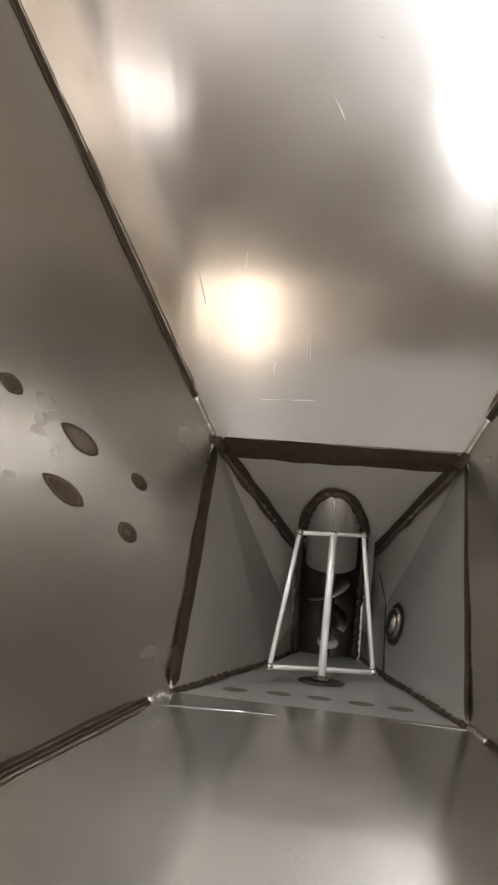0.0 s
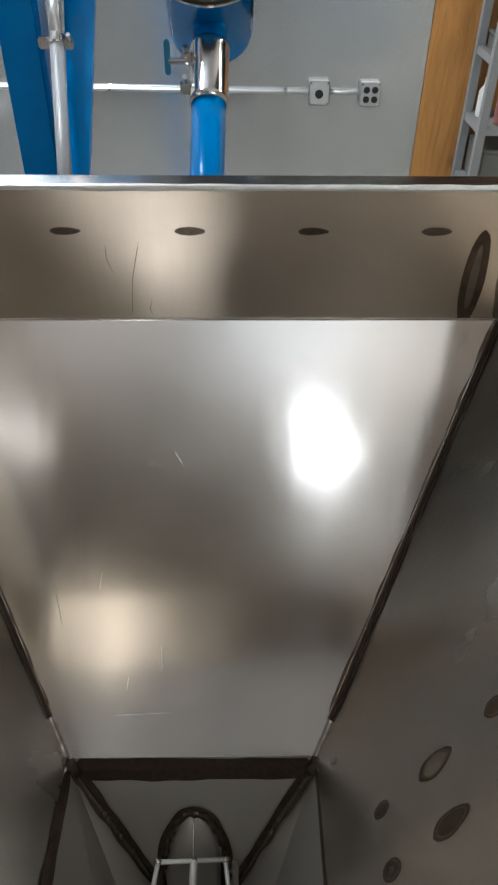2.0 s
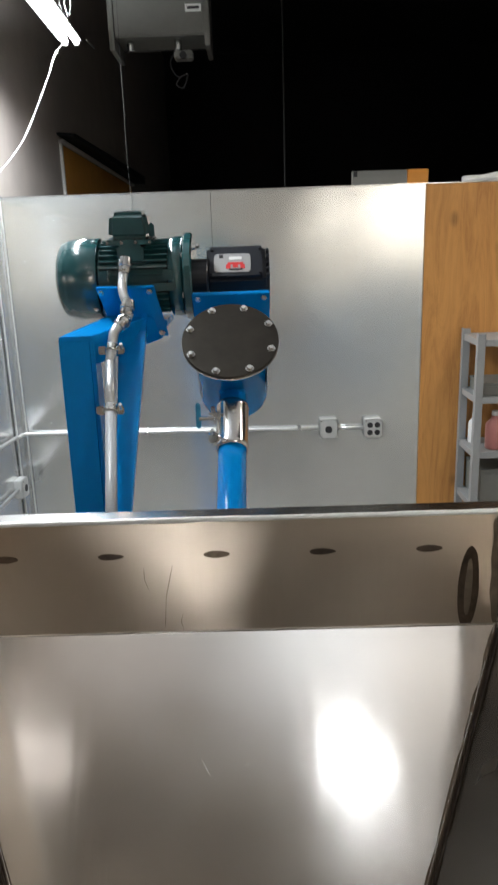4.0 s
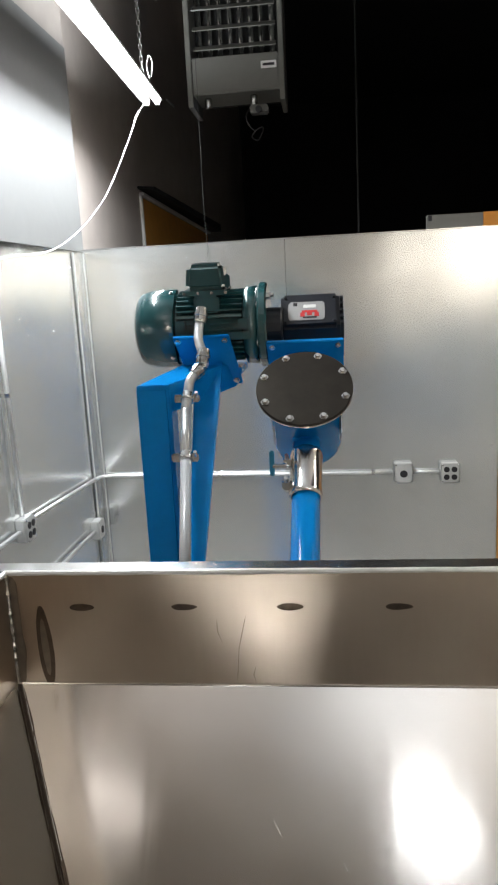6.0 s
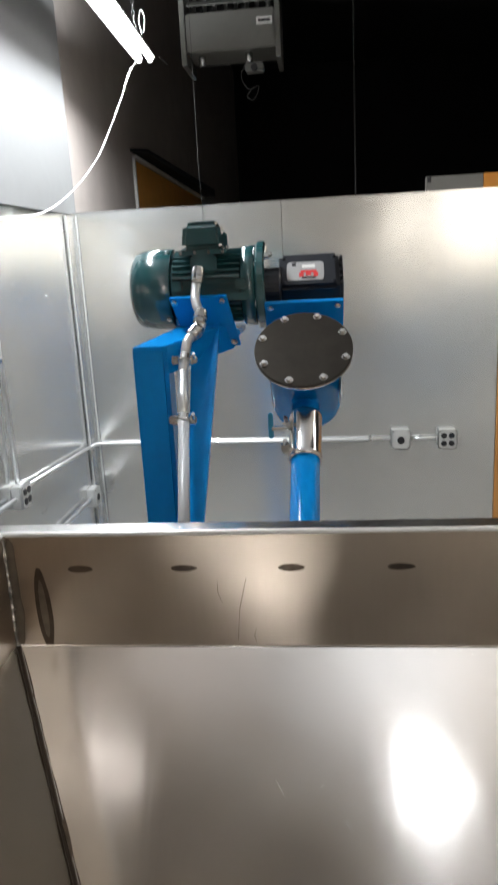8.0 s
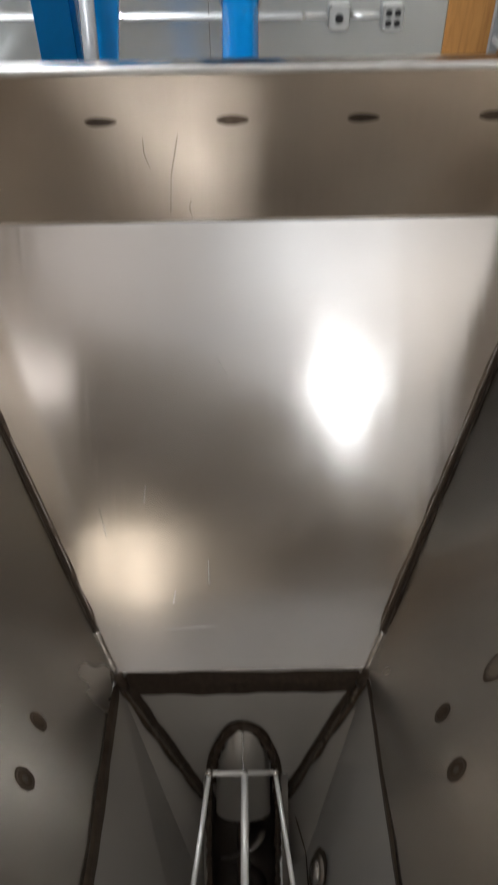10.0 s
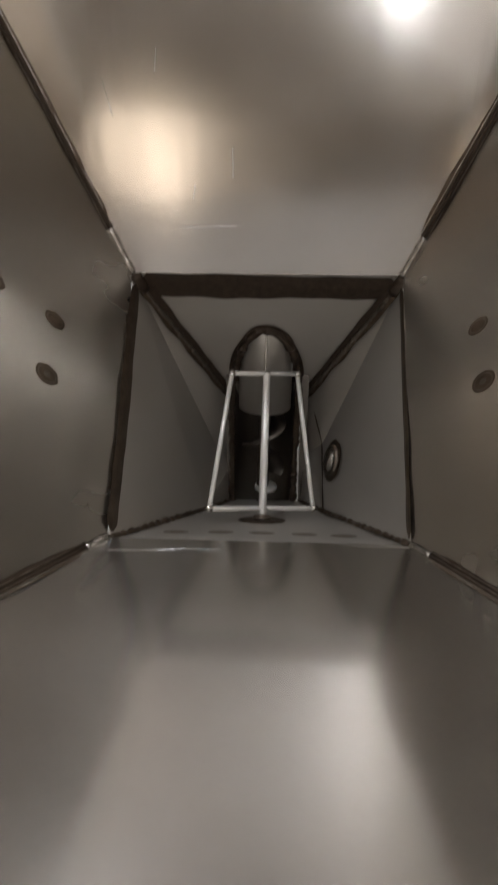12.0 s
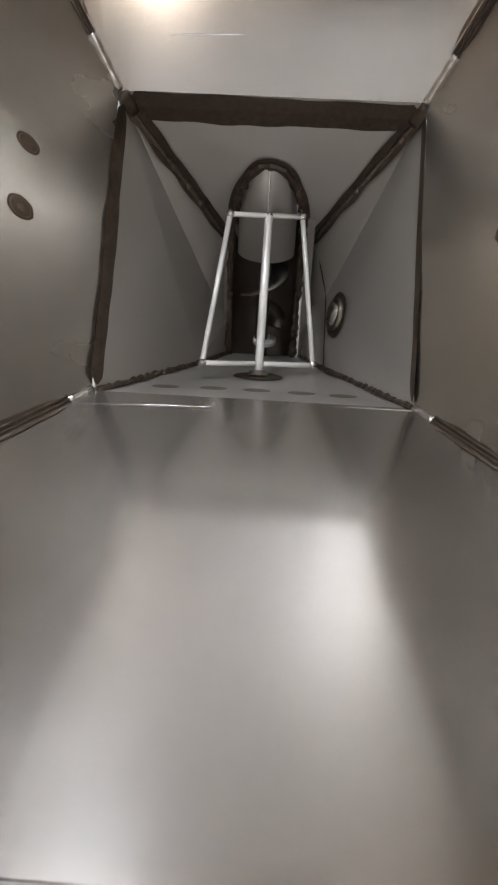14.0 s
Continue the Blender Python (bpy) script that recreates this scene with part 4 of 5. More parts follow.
for sx in (-1, 1):
    mark(far_low(sx * 0.172, 0.990), FLN, (sx, 0, -0.8), 0.026, 0.016, 65 + sx, TINT_DARK, 0.3)
near_pts = [near_low(-OX, OZN + 0.001), near_low(0.188, OZN + 0.001), near_low(0.099, 0.770), near_low(0.060, 0.63), near_low(-0.060, 0.63), near_low(-0.099, 0.770)]
pts, NLN = facing(near_pts, LOW)
part("funnel_near", slab(pts, T), STEEL_LOW, hopper)
for i, (x, z) in enumerate(((-0.118, 0.974), (-0.057, 0.968), (-0.001, 0.967), (0.057, 0.970), (0.110, 0.974))):
    mark(near_low(x, z), NLN, (1, 0, 0), 0.018, 0.012, 71 + i, TINT_EDGE)

for sx in (-1, 1):
    C = Vector(far_low(sx * OX, 1.0))
    N_ = Vector(near_low(sx * (OX if sx < 0 else 0.188), OZN - 0.004))
    CB = Vector(near_low(sx * 0.098, 0.770))
    RB = Vector((sx * 0.098, 0.215, 0.738)) if sx > 0 else Vector((-0.086, 0.208, 0.700))
    WMV = Vector(far_low(sx * WM, 0.752))
    T1 = Vector(near_low(sx * 0.060, 0.63))
    T0 = Vector((sx * 0.058, 0.20, 0.662))
    inside = Vector((0, 0.19, 0.95))
    pts, n = facing([C, N_, CB, RB], inside)
    side_low = part("funnel_side", slab(pts, T), STEEL_LOW, hopper)
    pts, n2 = facing([C, RB, WMV], inside)
    part("funnel_gusset", slab(pts, T), STEEL_LOW, hopper)
    pts, n3 = facing([RB, CB, T1, T0], inside)
    part("funnel_shoulder", slab(pts, T), STEEL_LOW, hopper)
    pts, n4 = facing([RB, T0, WMV], inside)
    part("funnel_shoulder", slab(pts, T), STEEL_LOW, hopper)
    # welds
    part("heat_tint", ribbon([C + FLN * 0.001 - Vector((sx * 0.006, 0, 0)), WMV + FLN * 0.001 - Vector((sx * 0.006, 0, 0))], FLN, 0.0085, 0.0006, 81 + sx, 0.008, 0.35), TINT_DARK, hopper, "dark weld running down the funnel corner")
    part("heat_tint", ribbon([C + n2 * 0.001 + Vector((0, -0.006, 0)), WMV + n2 * 0.001 + Vector((0, -0.004, 0))], n2, 0.006, 0.0006, 84 + sx, 0.008, 0.4), TINT, hopper)
    part("weld_bead", sweep([C + (FLN + n2) * 0.0015, WMV + (FLN + n2) * 0.0015], 0.0045, 8, 0.25, 0.006, 1.0, 87 + sx), BEAD, hopper)
    part("heat_tint", ribbon([N_ + NLN * 0.001, CB + NLN * 0.001], NLN, 0.008, 0.0006, 90 + sx, 0.008, 0.45), TINT_DARK, hopper)
    part("weld_bead", sweep([N_ + (NLN + n) * 0.0015, CB + (NLN + n) * 0.0015, T1], 0.0045, 8, 0.3, 0.006, 1.0, 93 + sx), TINT, hopper)
    # seam under the opening's side edge
    part("heat_tint", ribbon([C + n * 0.001 + Vector((0, -0.01, 0.006)), N_ + n * 0.001 + Vector((0, 0.01, 0.0))], n, 0.013 if sx < 0 else 0.006, 0.0006, 96 + sx, 0.01, 0.15), TINT, hopper, "brown tinted seam along the opening")
    part("weld_bead", sweep([C + Vector((sx * 0.002, 0.004, 0.012)), C + Vector((-sx * 0.010, -0.006, -0.016))], 0.0105, 8, 0.15, 0.008, 1.0, 116 + sx), TINT_DARK, hopper, "", True)
    # dark corner line beside the trough
    part("heat_tint", ribbon([RB + n * 0.001, CB + n * 0.001], n, 0.0028, 0.0006, 99 + sx, 0.008, 0.3), TINT_DARK, hopper)
    part("heat_tint", ribbon([RB + n2 * 0.001, RB.lerp(WMV, 0.8) + n2 * 0.001 + Vector((sx * 0.006, 0, 0.004))], n2, 0.0018, 0.0005, 101 + sx, 0.008, 0.3), TINT, hopper)
    if sx > 0:
        # threaded port in the funnel's side
        pc = Vector((0.1145, 0.169, 0.790))
        pc = pc - n * (pc - C).dot(n)
        mark(pc, n, (0, 1, 0), 0.035, 0.035, 111, TINT, 0, 0.5)
        port = part("port_ring", lathe([(0, 0.026), (0.005, 0.025), (0.006, 0.0205), (0.001, 0.0182)], pc + n * 0.001, n, 28, False), BEAD, hopper, "round welded port", True)
        part("port_plug", lathe([(0.0005, 0.0195), (0.005, 0.0185), (0.0090, 0.012), (0.0100, 0.001)], pc + n * 0.001, n, 24), BRIGHT, port, "shiny plug", True)

# auger tube, open trough and screw; the tube climbs away from the hopper
ANG = math.radians(41)
DV = Vector((0.0145, math.cos(ANG), math.sin(ANG))).normalized()
ND = Vector((0, -math.sin(ANG), math.cos(ANG)))
AX0 = Vector((-0.002, 0.383, 0.862))


def axis_at(y):
    return AX0 + DV * ((y - AX0.y) / DV.y)


conveyor = thing("screw_conveyor", "blue inclined screw conveyor with motor, clamp and round cover", "conveyor", at=(0.0, 0.9, 0))
lip = axis_at(0.272)
joint = axis_at(0.52)
part("inlet_tube", lathe([(0, 0.0435), (0, 0.045), ((joint - lip).length, 0.045), ((joint - lip).length, 0.0435), (0, 0.0435)], lip, DV, 48, False), STEEL_LOW, conveyor, "stainless inlet tube", True)
part("tube_seam", sweep([lip + ND * 0.0452, joint + ND * 0.0452], 0.0016, 6, 0.2, 0.008), BEAD_NEW, conveyor)
tip = axis_at(0.105)
u_, v_, w_ = basis(DV)
# trough: the lower half of a wider pipe
bm = bmesh.new()
rows = []
for s in (tip, axis_at(0.20), axis_at(0.31)):
    row = []
    for r_ in (0.0535, 0.0565):
        for i in range(17):
            th = math.pi + math.pi * i / 16
            row.append(bm.verts.new(s + Vector((1, 0, 0)) * math.cos(th) * r_ + ND * math.sin(th) * r_))
    rows.append(row)
for a_, b_ in zip(rows, rows[1:]):
    for i in range(16):
        bm.faces.new((a_[i], a_[i + 1], b_[i + 1], b_[i]))
        bm.faces.new((a_[17 + i], b_[17 + i], b_[18 + i], a_[18 + i]))
    bm.faces.new((a_[0], b_[0], b_[17], a_[17]))
    bm.faces.new((a_[16], a_[33], b_[33], b_[16]))
bm.faces.new([rows[0][i] for i in range(17)])
part("trough", bm, TROUGH, conveyor, "open trough under the screw", True)
part("bearing_boss", lathe([(0, 0.020), (0.006, 0.020), (0.008, 0.016)], axis_at(0.150) + Vector((0.006, 0, 0)), DV, 24), ROD, conveyor, "bright round end bearing")
for sx in (-1, 1):
    a_, b_ = axis_at(0.13) + Vector((sx * 0.056, 0, 0)), axis_at(0.335) + Vector((sx * 0.056, 0, 0))
    part("weld_bead", sweep([a_ + ND * 0.002, b_ + ND * 0.004], 0.0058, 8, 0.35, 0.007, 1.0, 120 + sx), TINT_DARK, conveyor)
ring = [Vector(far_low(AX + (AR + 0.004) * math.cos(math.pi * i / 24), 0.795 + 0.112 * math.sin(math.pi * i / 24))) + FLN * 0.003 for i in range(25)]
part("weld_bead", sweep(ring, 0.0062, 8, 0.3, 0.006, 1.0, 131), TINT_DARK, conveyor, "scaly dark weld round the tube")
ring2 = [Vector(far_low(AX + (AR + 0.009) * math.cos(math.pi * i / 24), 0.795 + 0.117 * math.sin(math.pi * i / 24))) + FLN * 0.001 for i in range(25)]
part("heat_tint", ribbon(ring2, FLN, 0.0062, 0.0008, 133, 0.006, 0.35), TINT_DARK, conveyor)
# side cheeks that close the trough below the funnel
for sx in (-1, 1):
    pts, _ = facing([(sx * 0.0585, 0.11, 0.56), (sx * 0.0585, 0.33, 0.70), (sx * 0.0585, 0.33, 0.818), (sx * 0.0585, 0.11, 0.627)], (0, 0.2, 0.7))
    part("trough_cheek", slab(pts, 0.012), TROUGH, conveyor)
# screw
part("screw_shaft", rod(tip + DV * 0.004, axis_at(0.5), 0.011, 16), BEAD, conveyor)
bm = bmesh.new()
prev = None
TURN = 0.085
n_ = int(0.385 / TURN * 20)
for i in range(n_):
    s = 0.095 + i * TURN / 20
    th = -math.tau * i / 20 + 0.6
    c = tip + DV * s
    rad = Vector((1, 0, 0)) * math.cos(th) + ND * math.sin(th)
    cur = [bm.verts.new(c + rad * 0.0105), bm.verts.new(c + rad * 0.038), bm.verts.new(c + rad * 0.038 + DV * 0.003), bm.verts.new(c + rad * 0.0105 + DV * 0.003)]
    if prev:
        for k in range(4):
            bm.faces.new((prev[k], prev[(k + 1) % 4], cur[(k + 1) % 4], cur[k]))
    prev = cur
part("screw_flight", bm, TROUGH, conveyor, "dark helical flight", True)

# agitator
agitator = thing("agitator", "stainless rod agitator loop turning on a shaft in the hopper", "agitator", at=(0, 0.057, 0.86))
A_NL, A_NR, A_FL, A_FR = Vector((-0.0790, 0.0595, 0.916)), Vector((0.0768, 0.0830, 0.818)), Vector((-0.054, 0.275, 0.906)), Vector((0.049, 0.300, 0.845))
base, head = Vector((-0.0025, 0.050, 0.868)), A_FL.lerp(A_FR, 0.52)
part("shaft", rod(base, head, 0.0060, 20, 0.001), ROD, agitator, "polished round shaft", True)
for a_, b_, r_ in ((A_NL, A_FL, 0.0038), (A_NR, A_FR, 0.0038), (A_FL, A_FR, 0.0037), (A_NL, A_NL.lerp(A_NR, 0.455), 0.0040), (A_NL.lerp(A_NR, 0.53), A_NR, 0.0040)):
    part("rod", rod(a_, b_, r_, 14, 0.001), ROD, agitator, "", True)
for p in (A_NL, A_NR, A_FL, A_FR, A_NL.lerp(A_NR, 0.49), head):
    part("weld_bead", lathe([(-0.006, 0.002), (-0.003, 0.0058), (0.003, 0.0058), (0.006, 0.002)], p, (0.3, 1, 0.2), 12), BEAD_NEW, agitator, "", True)
part("seal_disc", patch(Vector(near_low(-0.0025, 0.868)) + NLN * 0.001, NLN, (1, 0, 0), 0.036, 0.030, 0.002, 141), TINT_DARK, agitator, "dark heat-tinted ring round the shaft hole")
part("collar", lathe([(0, 0.014), (0.006, 0.014), (0.007, 0.011)], Vector(near_low(-0.0025, 0.868)) + NLN * 0.002, head - base, 20), BEAD, agitator)

# ---------------------------------------------------------------- conveyor head outside
part("tube", rod(joint, axis_at(1.62), 0.0345, 32), BLUE, conveyor, "glossy blue pipe", True)
part("tube_flange", lathe([(-0.006, 0.052), (0.006, 0.052)], joint, DV, 32), BLUE, conveyor)
DC = Vector((0.0185, 1.473, 1.966))
C0, C1 = axis_at(1.362), axis_at(1.462)
CL = (C1 - C0).length
clamp = part("pipe_clamp", lathe([(0, 0.036), (0, 0.0395), (0.012, 0.0405), (0.016, 0.0395), (CL - 0.016, 0.0395), (CL - 0.012, 0.0405), (CL, 0.0395), (CL, 0.036)], C0, DV, 40, False), CHROME, conveyor, "polished stainless pipe clamp", True)
for s in (0.25, 0.75):
    q = C0 + DV * CL * s + Vector((-0.046, 0, 0)) + ND * 0.012
    part("lug", box(-0.010, 0.010, -0.012, 0.012, -0.012, 0.012, 0.004, Matrix.Translation(q)), CHROME, clamp)
    part("clamp_bolt", rod(q + ND * 0.03, q - ND * 0.03, 0.005, 12), ZINC, clamp)
vq = C0 + DV * CL * 0.62 + Vector((-0.066, 0, 0)) + ND * 0.02
tap = part("tap", rod(vq + Vector((0.02, 0, 0)), vq + Vector((-0.014, 0, 0)), 0.006, 12), ZINC, clamp)
part("tap_lever", box(-0.006, 0.006, -0.004, 0.004, -0.03, 0.034, 0.003, Matrix.Translation(vq + Vector((-0.016, 0, 0.006)))), VALVEBLUE, tap, "light blue lever")
# housing: a short drum with a bolted cover facing up
HB = 0.225
part("housing", lathe([(-HB, 0.060), (-HB + 0.012, 0.089), (-HB + 0.03, 0.091), (-0.030, 0.091), (-0.028, 0.112), (-0.012, 0.112)], DC, ND, 48), BLUE, conveyor, "blue drum housing", True)
part("cover_gasket", lathe([(-0.0118, 0.1205), (-0.006, 0.1208), (-0.006, 0.1195), (-0.0118, 0.1195)], DC, ND, 64, False), ZINC, conveyor, "bright steel edge")
cover = part("cover_disc", lathe([(-0.0115, 0.1175), (-0.010, 0.1195), (-0.002, 0.1195), (0, 0.1180)], DC, ND, 64), COVER, conveyor, "round dark steel cover with eight bolts")
for i in range(8):
    th = math.tau * (i + 0.5) / 8 + 0.06
    p = DC + Vector((1, 0, 0)) * math.cos(th) * 0.1055 + ND.cross(Vector((1, 0, 0))) * math.sin(th) * 0.1055
    bolt_head(cover, p, ND, 0.0072, 0.007, CHROME)
part("sticker", box(0.0885, 0.0905, -0.030, 0.030, -0.05, 0.05, 0.0, Matrix.Translation(DC - ND * 0.10)), WHITE, conveyor, "white paper sticker")
part("stub", rod(axis_at(1.50), DC - ND * 0.10 - DV * 0.06, 0.041, 28), BLUE, conveyor, "", True)
# square plate, gearbox and motor
m_ = Matrix((( 1, 0, 0, 0.020), (0, ND.y, DV.y, 0), (0, ND.z, DV.z, 0), (0, 0, 0, 1)))
m_.translation = Vector((0.020, 1.655, 2.010))
part("neck", box(-0.080, 0.080, -0.16, -0.03, -0.17, -0.013, 0.006, m_), BLUE, conveyor)
part("mount_plate", box(-0.100, 0.100, -0.13, 0.085, -0.012, 0.0, 0.002, m_), BLUE, conveyor, "blue square mounting plate")
for a_ in (-0.085, 0.085):
    bolt_head(conveyor, m_ @ Vector((a_, 0.072, -0.014)), -DV, 0.006, 0.005, ZINC)
gm = m_ @ Matrix.Translation((-0.004, 0.026, 0.055))
gear = part("gearbox", box(-0.062, 0.098, -0.10, 0.048, 0.002, 0.135, 0.010, gm), BLACK, conveyor, "black gearbox with a grey label")
for i in range(5):
    part("rib", box(0.099, 0.108, -0.09, 0.04, 0.018 + i * 0.024, 0.030 + i * 0.024, 0.002, gm), BLACK, gear)
plate = part("label_plate", slab([gm @ Vector((a_, 0.0500, b_)) for a_, b_ in ((-0.034, 0.024), (0.051, 0.024), (0.057, 0.032), (0.058, 0.059), (0.057, 0.086), (0.051, 0.094), (-0.034, 0.094), (-0.040, 0.086), (-0.041, 0.059), (-0.040, 0.032))], 0.0015), LABEL, gear, "grey label with a red printed mark")
for a0, a1, b0, b1, mt in ((0.0, 0.034, 0.070, 0.082, WHITE), (-0.004, 0.038, 0.052, 0.060, RED), (-0.008, 0.004, 0.036, 0.0515, RED), (0.030, 0.042, 0.036, 0.0515, RED), (0.010, 0.024, 0.040, 0.0515, RED), (0.000, 0.036, 0.030, 0.036, INK), (-0.027, -0.016, 0.078, 0.090, INK)):
    part("print", box(a0, a1, 0.0503, 0.0508 if mt is not RED else 0.0511, b0, b1, 0.0, gm), mt, plate)
for a_, b_ in ((-0.048, 0.112), (0.084, 0.112), (-0.048, 0.020), (0.084, 0.020)):
    bolt_head(gear, gm @ Vector((a_, b_ * 0 + 0.0485, b_)), ND, 0.004, 0.003, BLACK)
part("input_collar", rod((-0.040, 1.700, 2.105), (-0.085, 1.700, 2.105), 0.050, 28, 0.004), BLACK, gear)

motor = thing("electric_motor", "dark green finned electric motor on a blue bracket", "motor", at=(-0.25, 1.7, 2.0))
MY, MZ = 1.700, 2.110
AXM = (-1, 0, 0)
part("flange", lathe([(0, 0.108), (0.004, 0.114), (0.020, 0.114), (0.024, 0.110)], (-0.078, MY, MZ), AXM, 44), GREEN, motor, "round front flange")
part("front_bell", lathe([(0.0245, 0.085), (0.028, 0.106), (0.060, 0.103), (0.066, 0.09)], (-0.078, MY, MZ), AXM, 44), GREEN, motor, "", True)
part("stator", lathe([(0.050, 0.084), (0.245, 0.084)], (-0.078, MY, MZ), AXM, 44), GREEN, motor)
for i in range(36):
    th = math.tau * i / 36
    if abs(math.sin(th) + 1) < 0.12:
        continue
    o = Vector((0, math.cos(th), math.sin(th)))
    s = Vector((0, -math.sin(th), math.cos(th))) * 0.0018
    a0, a1 = Vector((-0.142, MY, MZ)), Vector((-0.318, MY, MZ))
    part("fin", slab([a0 + o * 0.083 + s, a1 + o * 0.083 + s, a1 + o * 0.100 + s, a0 + o * 0.100 + s], 0.0036), GREEN, motor)
fan = part("fan_cover", lathe([(0.246, 0.1035), (0.248, 0.106), (0.318, 0.106), (0.322, 0.103), (0.328, 0.103), (0.345, 0.097), (0.356, 0.080), (0.359, 0.05), (0.359, 0.005)], (-0.078, MY, MZ), AXM, 48), GREEN, motor, "rounded fan cover", True)
for th in (0.6, 2.0, 3.9, 5.3):
    o = Vector((0, math.cos(th), math.sin(th)))
    bolt_head(fan, Vector((-0.335, MY, MZ)) + o * 0.106, o, 0.0045, 0.004, ZINC)
for i in range(6):
    th = math.tau * i / 6 + 0.45
    p = Vector((-0.102, MY + math.cos(th) * 0.098, MZ + math.sin(th) * 0.098))
    bolt_head(motor, p, (-1, 0, 0), 0.0065, 0.007, ZINC)
for a0, a1 in ((-0.315, -0.290), (-0.150, -0.125)):
    part("lug", box(a0, a1, MY - 0.124, MY - 0.086, MZ - 0.002, MZ + 0.024, 0.003), GREEN, motor)
part("side_rail", box(-0.318, -0.120, MY - 0.117, MY - 0.09, MZ - 0.030, MZ - 0.010, 0.003), GREEN, motor)
tilt = pose(-0.2335, 1.648, 2.207, 6)
jb = part("terminal_box", taper_box(0.054, 0.046, 0.0075, 0.072, 0.86, 0.012, tilt), GREEN, motor, "terminal box with a flanged lid")
part("lid_rim", box(-0.061, 0.061, -0.053, 0.053, -0.006, 0.007, 0.003, tilt), GREEN, jb)
part("box_neck", box(-0.034, 0.034, -0.046, 0.040, -0.052, -0.0065, 0.006, tilt), GREEN, jb)
part("lid_ear", box(0.050, 0.064, -0.030, -0.014, 0.0075, 0.045, 0.004, tilt), GREEN, jb)
for a_ in (-0.054, -0.018, 0.018, 0.054):
    bolt_head(jb, tilt @ Vector((a_, -0.0535, 0.0005)), (0, -1, 0.1), 0.0026, 0.002, ZINC, "screw")
for th in (0.9, 2.3, 3.6, 5.2):
    bolt_head(motor, (-0.0775, MY + math.cos(th) * 0.100, MZ + math.sin(th) * 0.100), (1, 0, 0), 0.0070, 0.010, CHROME)
# blue motor bracket
bracket = part("bracket_plate", slab([(-0.318, 1.560, 2.098), (-0.172, 1.560, 2.098), (-0.150, 1.640, 1.964), (-0.290, 1.640, 1.964)], 0.010, 0.002), BLUE, motor, "blue bracket plate with bolts")
for p in ((-0.306, 1.566, 2.087), (-0.184, 1.566, 2.087), (-0.166, 1.632, 1.976)):
    bolt_head(bracket, Vector(p) + Vector((0, -0.86, -0.51)) * 0.0105, (0, -0.86, -0.51), 0.0062, 0.005, ZINC)
part("foot", box(-0.320, -0.150, 1.615, 1.78, 1.985, 2.004, 0.003), BLUE, motor)

# ---------------------------------------------------------------- blue support: upright post and the leaning beam
post = thing("support_post", "blue painted rectangular steel post standing on the floor", "post", at=(-0.33, 1.5, 0))
part("column", box(-0.386, -0.302, 1.400, 1.482, 0.012, 1.990, 0.010), BLUE, post)
part("arm", slab([(-0.385, 1.4015, 1.9915), (-0.303, 1.4015, 1.9915), (-0.165, 1.632, 2.022), (-0.300, 1.632, 2.022)], 0.07, 0.003), BLUE, post)
part("base_plate", box(-0.46, -0.20, 1.32, 1.68, 0.0, 0.0115, 0.003), BLUE, post)
beam = thing("support_beam", "blue box beam leaning parallel to the conveyor", "beam", at=(-0.24, 1.2, 1.0))
Q = Vector((0, 1.44, 1.924)) - ND * 0.030
def bq(x, s, h):
    return Vector((x, 0, 0)) + Q + DV * s * 1.0 - Vector((DV.x * s, 0, 0)) + ND * h
bm = bmesh.new()
vs = {}
for i, s in enumerate((-0.74, 0.235)):
    for j, x in enumerate(((-0.210, -0.277)[i], -0.199)):
        for k, h in enumerate((-0.022, 0.0)):
            vs[i, j, k] = bm.verts.new(bq(x, s, h))
for f_ in (((0, 0, 0), (0, 0, 1), (0, 1, 1), (0, 1, 0)), ((1, 0, 0), (1, 1, 0), (1, 1, 1), (1, 0, 1)), ((0, 0, 0), (1, 0, 0), (1, 0, 1), (0, 0, 1)),
           ((0, 1, 0), (0, 1, 1), (1, 1, 1), (1, 1, 0)), ((0, 0, 1), (1, 0, 1), (1, 1, 1), (0, 1, 1)), ((0, 0, 0), (0, 1, 0), (1, 1, 0), (1, 0, 0))):
    bm.faces.new([vs[q] for q in f_])
bmesh.ops.bevel(bm, geom=bm.edges[:], offset=0.005, segments=2, affect="EDGES")
part("box_section", bm, BLUE, beam)
bm = bmesh.new()
lo, hi = bq(-0.2045, -0.74, 0.003), bq(-0.2045, 0.235, 0.003)
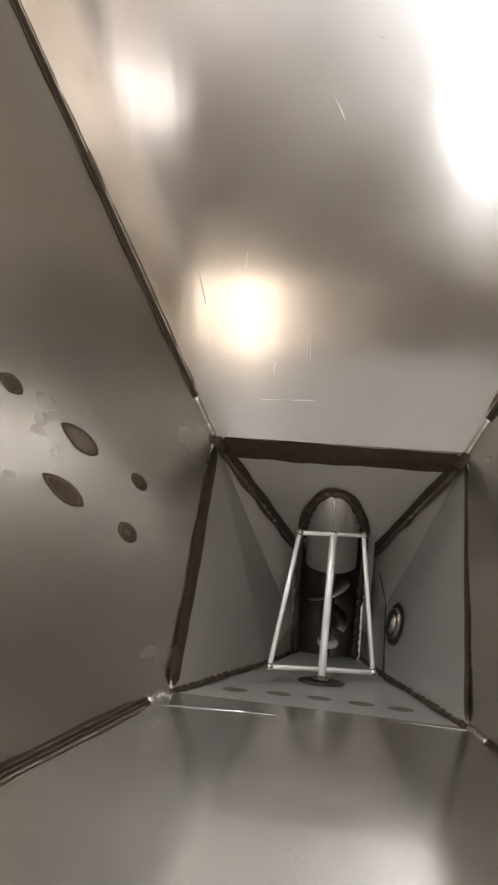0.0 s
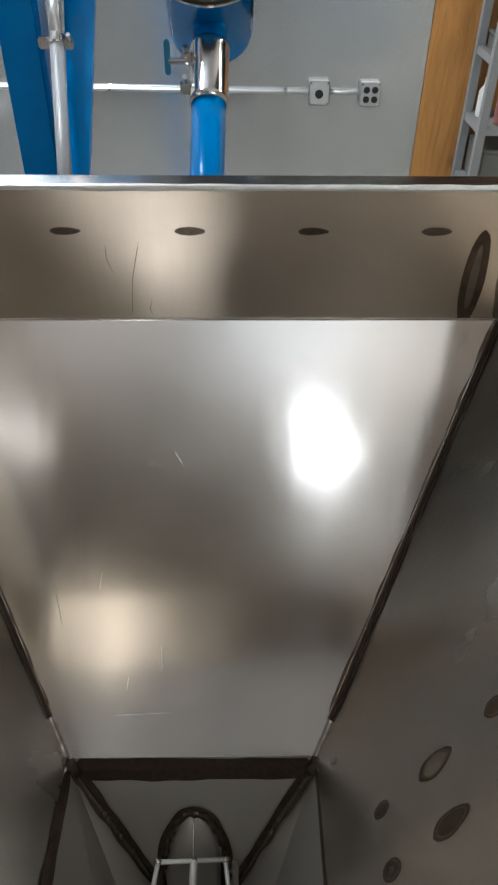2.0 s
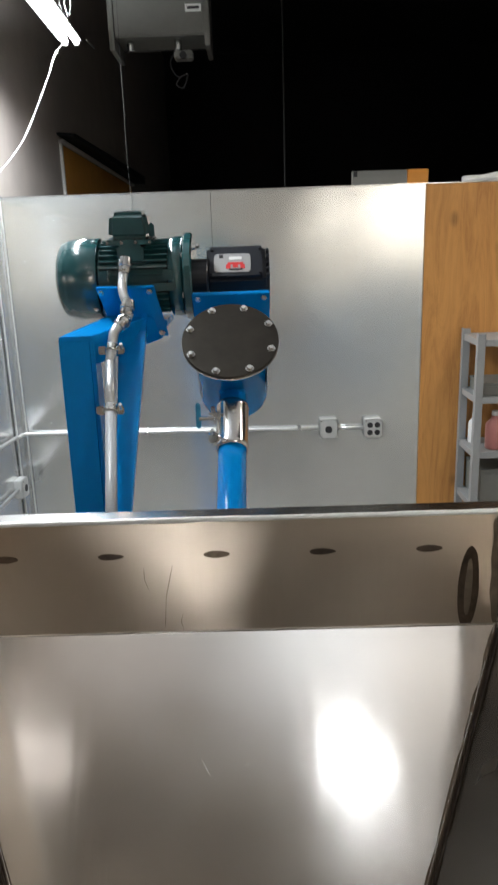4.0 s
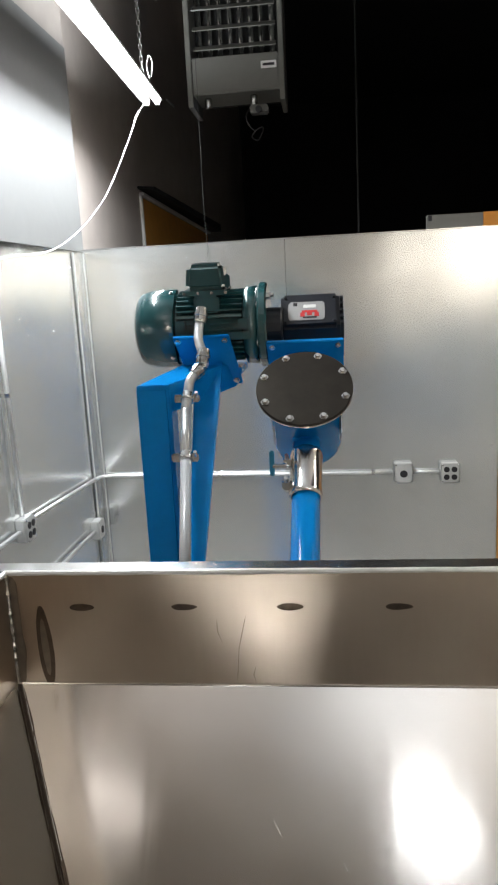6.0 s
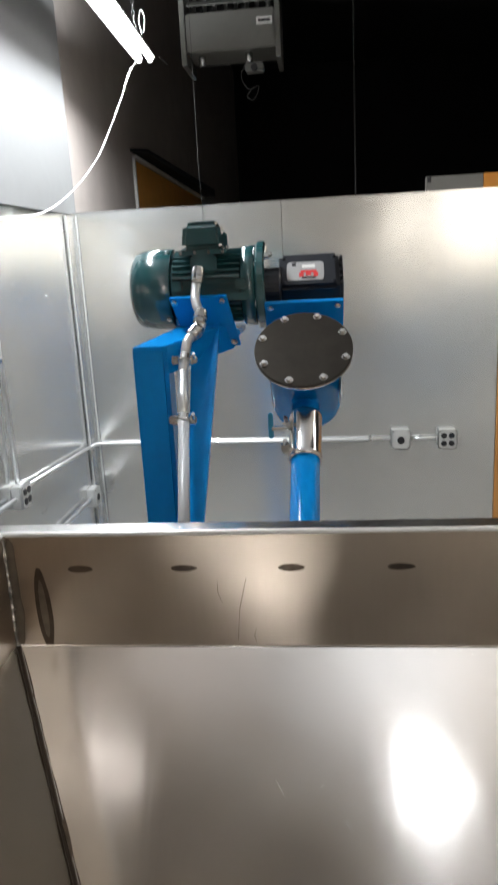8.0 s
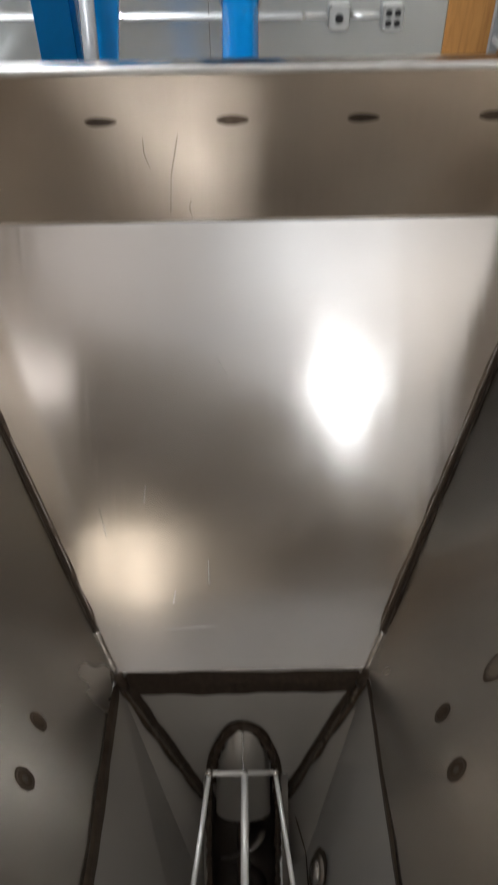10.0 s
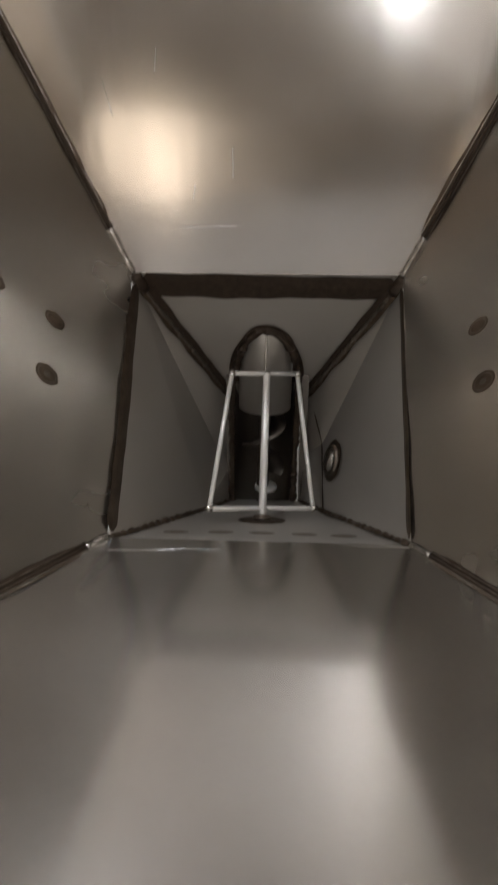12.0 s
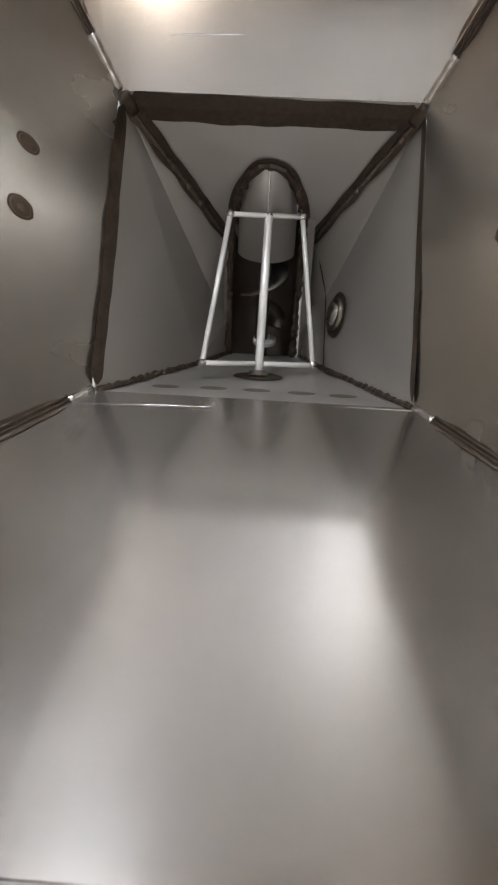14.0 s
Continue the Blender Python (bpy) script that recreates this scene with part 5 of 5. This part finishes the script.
bmesh.ops.create_cube(bm, size=1, matrix=Matrix.LocRotScale((lo + hi) / 2, Matrix((Vector((1, 0, 0)), Vector((0, DV.y, DV.z)), Vector((0, -DV.z, DV.y)))).transposed().to_quaternion(), (0.014, (hi - lo).length, 0.005)))
part("edge_lip", bm, BLUE, beam)

# liquid-tight conduit from the terminal box down the beam
loom = thing("motor_conduit", "grey metal conduit curving down from the motor", "conduit", at=(-0.25, 1.4, 1.9))
top_run = curve_points([(-0.243, 1.575, 2.150), (-0.248, 1.555, 2.115), (-0.246, 1.530, 2.085), (-0.232, 1.505, 2.050), (-0.232, 1.490, 2.025), (-0.256, 1.446, 2.000), (-0.262, 1.425, 1.968), (-0.266, 1.40, 1.930)], 8)
part("bent_pipe", sweep(top_run, 0.0118, 14), EMT, loom, "", True)
part("straight_pipe", rod((-0.266, 1.40, 1.930), (-0.2535, 1.300, 1.828), 0.0118, 16), EMT, loom, "", True)
part("flex_pipe", rod((-0.2535, 1.300, 1.828), (-0.212, 0.955, 1.515), 0.0128, 16), plain("grey_pvc_conduit", (0.36, 0.37, 0.38), 0.38, 0.0, 0.06, 40.0, 0.1), loom, "matt grey lower conduit", True)
for p, d_ in (((-0.243, 1.570, 2.146), (0.1, 0.4, 0.9)), ((-0.233, 1.503, 2.046), (0.1, 0.5, 0.8)), ((-0.243, 1.470, 2.014), (0.48, 0.88, 0.5))):
    part("coupling", lathe([(-0.020, 0.0145), (-0.014, 0.0165), (-0.004, 0.0165), (-0.003, 0.0185), (0.005, 0.0185), (0.006, 0.0160), (0.020, 0.0150)], p, d_, 18), ZINC, loom)
for p in ((-0.263, 1.420, 1.958), (-0.2545, 1.310, 1.836)):
    c = Vector(p)
    cl = part("strap_clamp", lathe([(-0.010, 0.0150), (-0.008, 0.0165), (0.008, 0.0165), (0.010, 0.0150)], c, DV, 18), ZINC, loom)
    part("clamp_ear", box(-0.034, 0.030, -0.006, 0.006, -0.010, 0.010, 0.003, Matrix.Translation(c - ND * 0.004)), ZINC, cl)
    part("clamp_screw", rod(c + Vector((0.024, 0, 0)) - ND * 0.01, c + Vector((0.024, 0, 0)) + ND * 0.018, 0.004, 10), CHROME, cl)
